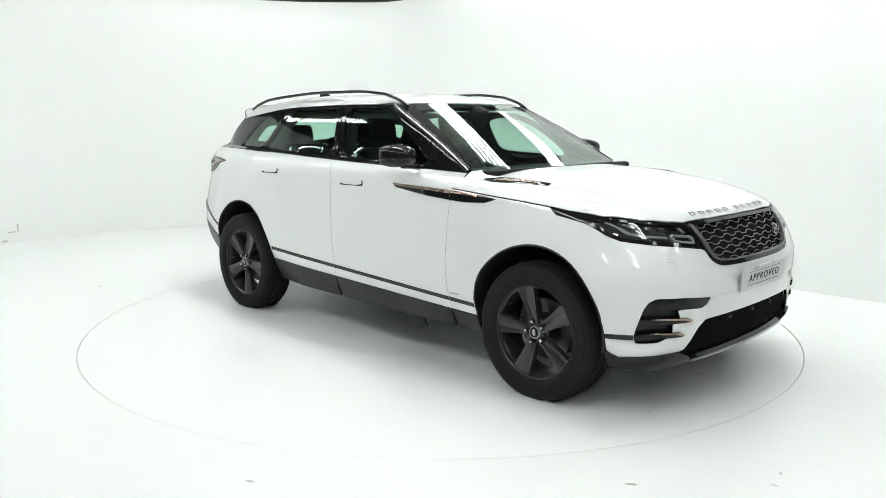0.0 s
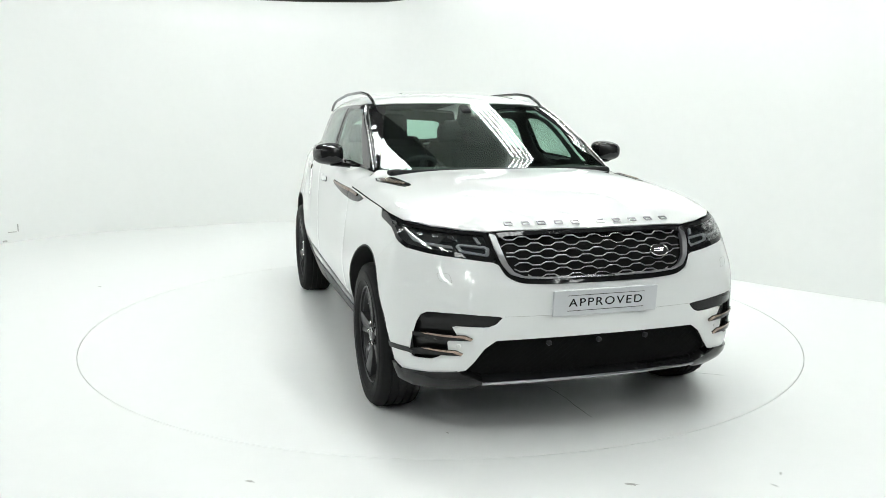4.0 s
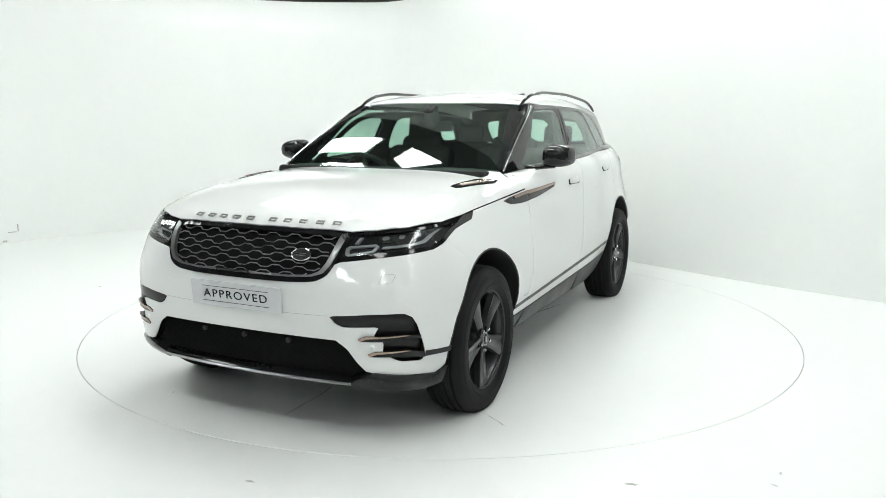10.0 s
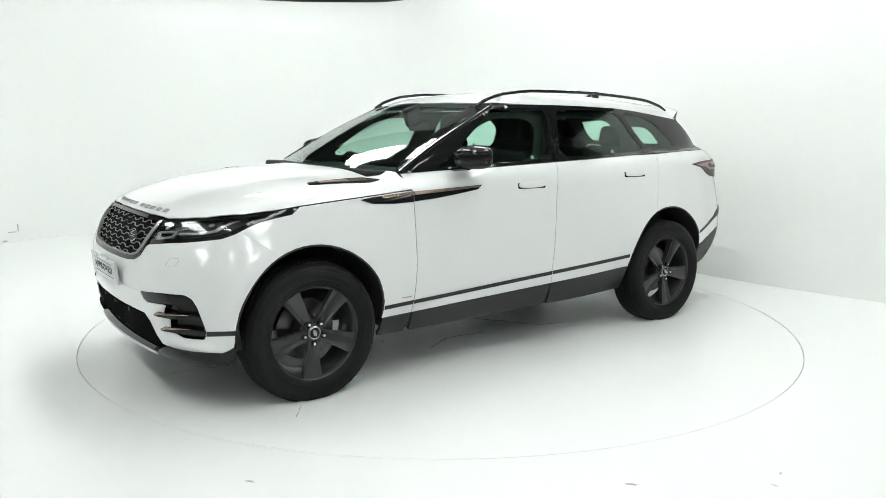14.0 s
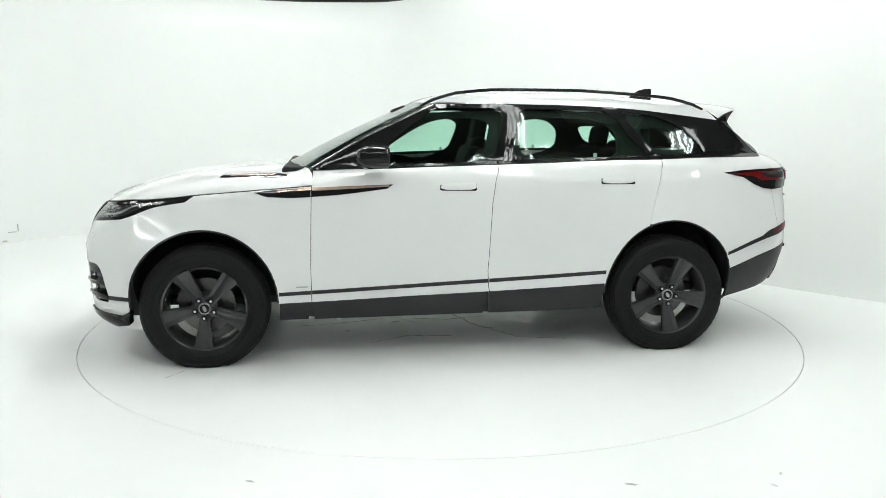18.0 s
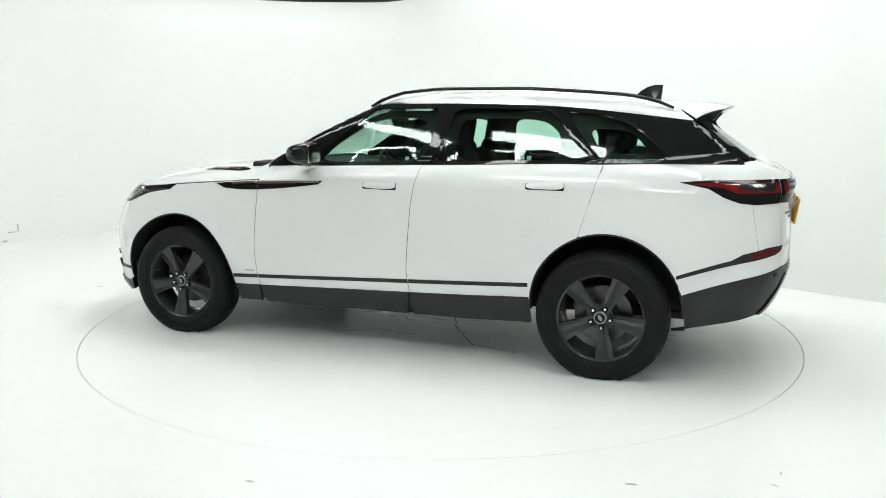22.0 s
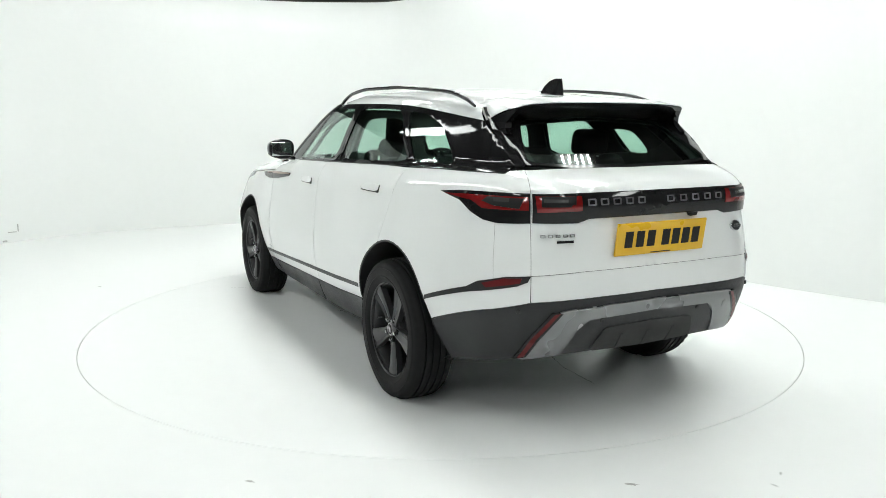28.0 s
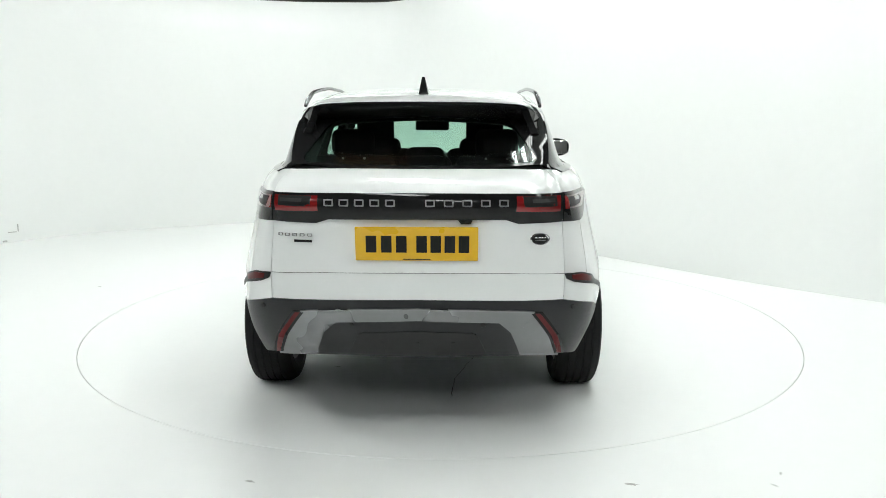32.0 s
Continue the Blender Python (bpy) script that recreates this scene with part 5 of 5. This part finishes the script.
def tyre_mesh():
    """Half-space: outer face at +y."""
    pr = [(0.248, 0.088), (0.256, 0.101), (0.272, 0.111), (0.283, 0.1145), (0.285, 0.1165), (0.289, 0.1165), (0.291, 0.1150), (0.300, 0.1165), (0.322, 0.1160), (0.330, 0.1145), (0.332, 0.1160), (0.336, 0.1145), (0.338, 0.1120), (0.345, 0.110), (0.358, 0.103), (0.365, 0.096), (0.371, 0.087)]
    tread = [(0.375, 0.072), (0.3755, 0.062), (0.368, 0.061), (0.368, 0.053), (0.3775, 0.052), (0.378, 0.025), (0.370, 0.024), (0.370, 0.014), (0.378, 0.013), (0.378, -0.013), (0.370, -0.014), (0.370, -0.024), (0.378, -0.025),
             (0.3775, -0.052), (0.368, -0.053), (0.368, -0.061), (0.3755, -0.062), (0.375, -0.072)]
    back = [(r, -h) for r, h in pr[::-1]]
    me = lathe(pr + tread + back, 96, "y")
    # shoulder blocks: cut alternate shoulder vertices inwards
    n = len(pr) + len(tread) + len(back)
    for v in me.vertices:
        i, j = divmod(v.index, n)
        if j in (16, 15, n - 17, n - 16) and i % 2 == 0:
            k = 0.975
            v.co.x *= k
            v.co.z *= k
    for v in me.vertices:          # the loaded tyre stands flat on the floor and bulges a little there
        if v.co.z < -HUB_Z:
            v.co.z = -HUB_Z
        if v.co.z < -0.26 and abs(v.co.x) < 0.2:
            v.co.y *= 1 + 0.05 * (1 - abs(v.co.x) / 0.2) * (-0.26 - v.co.z) / 0.1
    return me


def rim_mesh():
    pr = [(0.246, 0.092), (0.252, 0.098), (0.2535, 0.090), (0.250, 0.080), (0.240, 0.078), (0.232, 0.060), (0.226, 0.02), (0.222, -0.06), (0.240, -0.09), (0.252, -0.095), (0.252, -0.08)]
    return lathe(pr, 72, "y")


def spoke_mesh():
    """One blade from the hub to the rim along +z, with folded flanks."""
    st = [(0.030, 0.028, 0.078), (0.075, 0.031, 0.080), (0.12, 0.036, 0.080), (0.17, 0.044, 0.084), (0.215, 0.052, 0.089), (0.243, 0.058, 0.092)]
    verts, faces = [], []
    for r, hw, y in st:
        verts += [(-hw, y - 0.035, r), (-hw * 0.96, y - 0.004, r), (-hw * 0.55, y, r), (hw * 0.05, y - 0.004, r), (hw * 0.42, y - 0.013, r), (hw * 0.96, y - 0.004, r), (hw, y - 0.035, r)]
    n = 7
    for i in range(len(st) - 1):
        for j in range(n - 1):
            faces.append([i * n + j, (i + 1) * n + j, (i + 1) * n + j + 1, i * n + j + 1])
    faces += [[(len(st) - 1) * n + j for j in range(n)], [j for j in range(n)][::-1], [i * n for i in range(len(st))][::-1] + [i * n + n - 1 for i in range(len(st))]]
    me = mesh_of(verts, faces)
    bm = bmesh.new()
    bm.from_mesh(me)
    bmesh.ops.recalc_face_normals(bm, faces=bm.faces)
    bm.to_mesh(me)
    bm.free()
    me.set_sharp_from_angle(angle=radians(22))
    return me


def wheels():
    for x, s, spin in ((1.437, 1, -86), (-1.437, 1, -98), (1.437, -1, -70), (-1.437, -1, -100)):
        w = wheel(s, spin)
        w.matrix_basis = pose(x, s * 0.835, HUB_Z, 0, 0, 0 if s == 1 else 180)


def seat(x, y, w, back):
    """Cushion, back and head restraint as parts."""
    st = part("seat", box(0.50, w, 0.16, 0.06, (x, y, 0.66), seg=3), M_SEAT, CAR)
    part("seat_back", box(0.16, w, 0.58, 0.06, (0, 0, 0), pose(0, 0, 0, 0, -18, 0), 3), M_SEAT, st).location = (x - 0.30, y, 0.98)
    return st


def head_rest(owner, x, y, z, w=0.26, h=0.20):
    part("head_restraint", box(0.10, w, h, 0.045, (x, y, z), pose(0, 0, 0, 0, -10, 0), 3), M_SEAT, owner)
    for d in (-0.06, 0.06):
        part("restraint_post", tube([(x, y + d, z - h / 2 - 0.06), (x, y + d, z - h / 2 + 0.02)], 0.007), M_SATIN, owner)


def cabin():
    for s in (1, -1):
        st = seat(-0.02, s * 0.37, 0.52, 1)
        head_rest(st, -0.43, s * 0.37, 1.385, 0.25, 0.22)
        part("seat_shoulder", box(0.12, 0.34, 0.20, 0.05, (0, 0, 0), pose(0, 0, 0, 0, -18, 0), 3), M_SEAT, st).location = (-0.405, s * 0.37, 1.235)
    bench = part("rear_bench", box(0.50, 1.28, 0.16, 0.06, (-0.92, 0, 0.68), seg=3), M_SEAT, CAR)
    for y, w in ((0.42, 0.5), (-0.42, 0.5), (0.0, 0.30)):
        part("bench_back", box(0.14, w, 0.56, 0.05, (0, 0, 0), pose(0, 0, 0, 0, -22, 0), 3), M_SEAT, bench).location = (-1.28, y, 0.99)
    for y in (0.40, -0.40):
        head_rest(bench, -1.40, y, 1.33, 0.24, 0.16)
    head_rest(bench, -1.40, 0.0, 1.26, 0.22, 0.10)
    part("dashboard", box(0.55, 1.46, 0.30, 0.08, (0.66, 0, 1.00), seg=3), M_DASH, CAR)
    part("dash_top", box(0.36, 1.40, 0.06, 0.02, (0.80, 0, 1.135), pose(0, 0, 0, 0, -4, 0)), M_DASH, CAR)
    part("centre_console", box(0.9, 0.24, 0.25, 0.05, (0.1, 0, 0.72)), M_DASH, CAR)
    sw = part("steering_wheel", lathe([(0.175 + 0.016 * math.cos(2 * math.pi * i / 8), 0.016 * math.sin(2 * math.pi * i / 8)) for i in range(8)], 36, "y", True), M_DASH, CAR)
    sw.matrix_basis = pose(0.40, -0.37, 1.06, 0, 0, -90) @ pose(0, 0, 0, -24, 0, 0)
    part("wheel_hub", box(0.14, 0.05, 0.11, 0.02), M_DASH, sw)
    for a in (0, 180, 270):
        part("wheel_spoke", box(0.16, 0.02, 0.03, 0.008, (0.09, 0, 0), None), M_DASH, sw).matrix_basis = pose(0, 0, 0, 0, a, 0)
    rv = part("rear_view_mirror", box(0.03, 0.25, 0.075, 0.014, (0.13, 0, 1.415), seg=3), M_DASH, CAR)
    part("mirror_mount", box(0.12, 0.07, 0.13, 0.02, (0.19, 0, 1.48), pose(0, 0, 0, 0, 20, 0)), M_DASH, rv)
    for s in (1, -1):
        k = "left" if s == 1 else "right"
        part("door_trim", wrap(k, [(0.7, 0.45), (0.7, 1.12), (-1.35, 1.18), (-1.35, 0.9), (-1.0, 0.8), (-0.95, 0.45)], -0.06, 0.03, 0.1), M_DASH, CAR)
        for x, z in ((-0.395, 1.36),):
            part("pillar_lining", wrap(k, [(-0.33, 1.2), (-0.40, 1.53), (-0.47, 1.53), (-0.43, 1.2)], -0.03, 0.02, 0.08), M_LINER, CAR)
        part("window_label", wrap(k, [(-0.19, 1.235), (-0.215, 1.235), (-0.215, 1.215), (-0.19, 1.215)], -0.006, 0.001, 0.03), M_LABEL, CAR)
        part("window_label", wrap(k, [(-0.96, 1.255), (-0.985, 1.255), (-0.985, 1.232), (-0.96, 1.232)], -0.006, 0.001, 0.03), M_LABEL, CAR)
    part("parcel_shelf", box(0.66, 1.20, 0.03, 0.01, (-1.74, 0, 1.14)), M_DASH, CAR)
    part("boot_lining", box(0.1, 1.2, 0.7, 0.02, (-2.15, 0, 0.8)), M_SHELL, CAR)


underbody()
body_sides()
greenhouse()
hood_and_nose()
tail()
plates()
mirrors()
rails()
wheels()
cabin()


# ---- what moves: the table and the car on it ----
def motions():
    table, car = [], []
    for i in range(33):
        a = TURN_START + TURN_RATE * i
        table.append((float(i), pose(0, 0, 0, 0, 0, a)))
        car.append((float(i), pose(0, 0, 0, 0, 0, a) @ pose(-CAR_OFF[0], -CAR_OFF[1], 0)))
    walk(TABLE, table)
    walk(CAR, car)


motions()
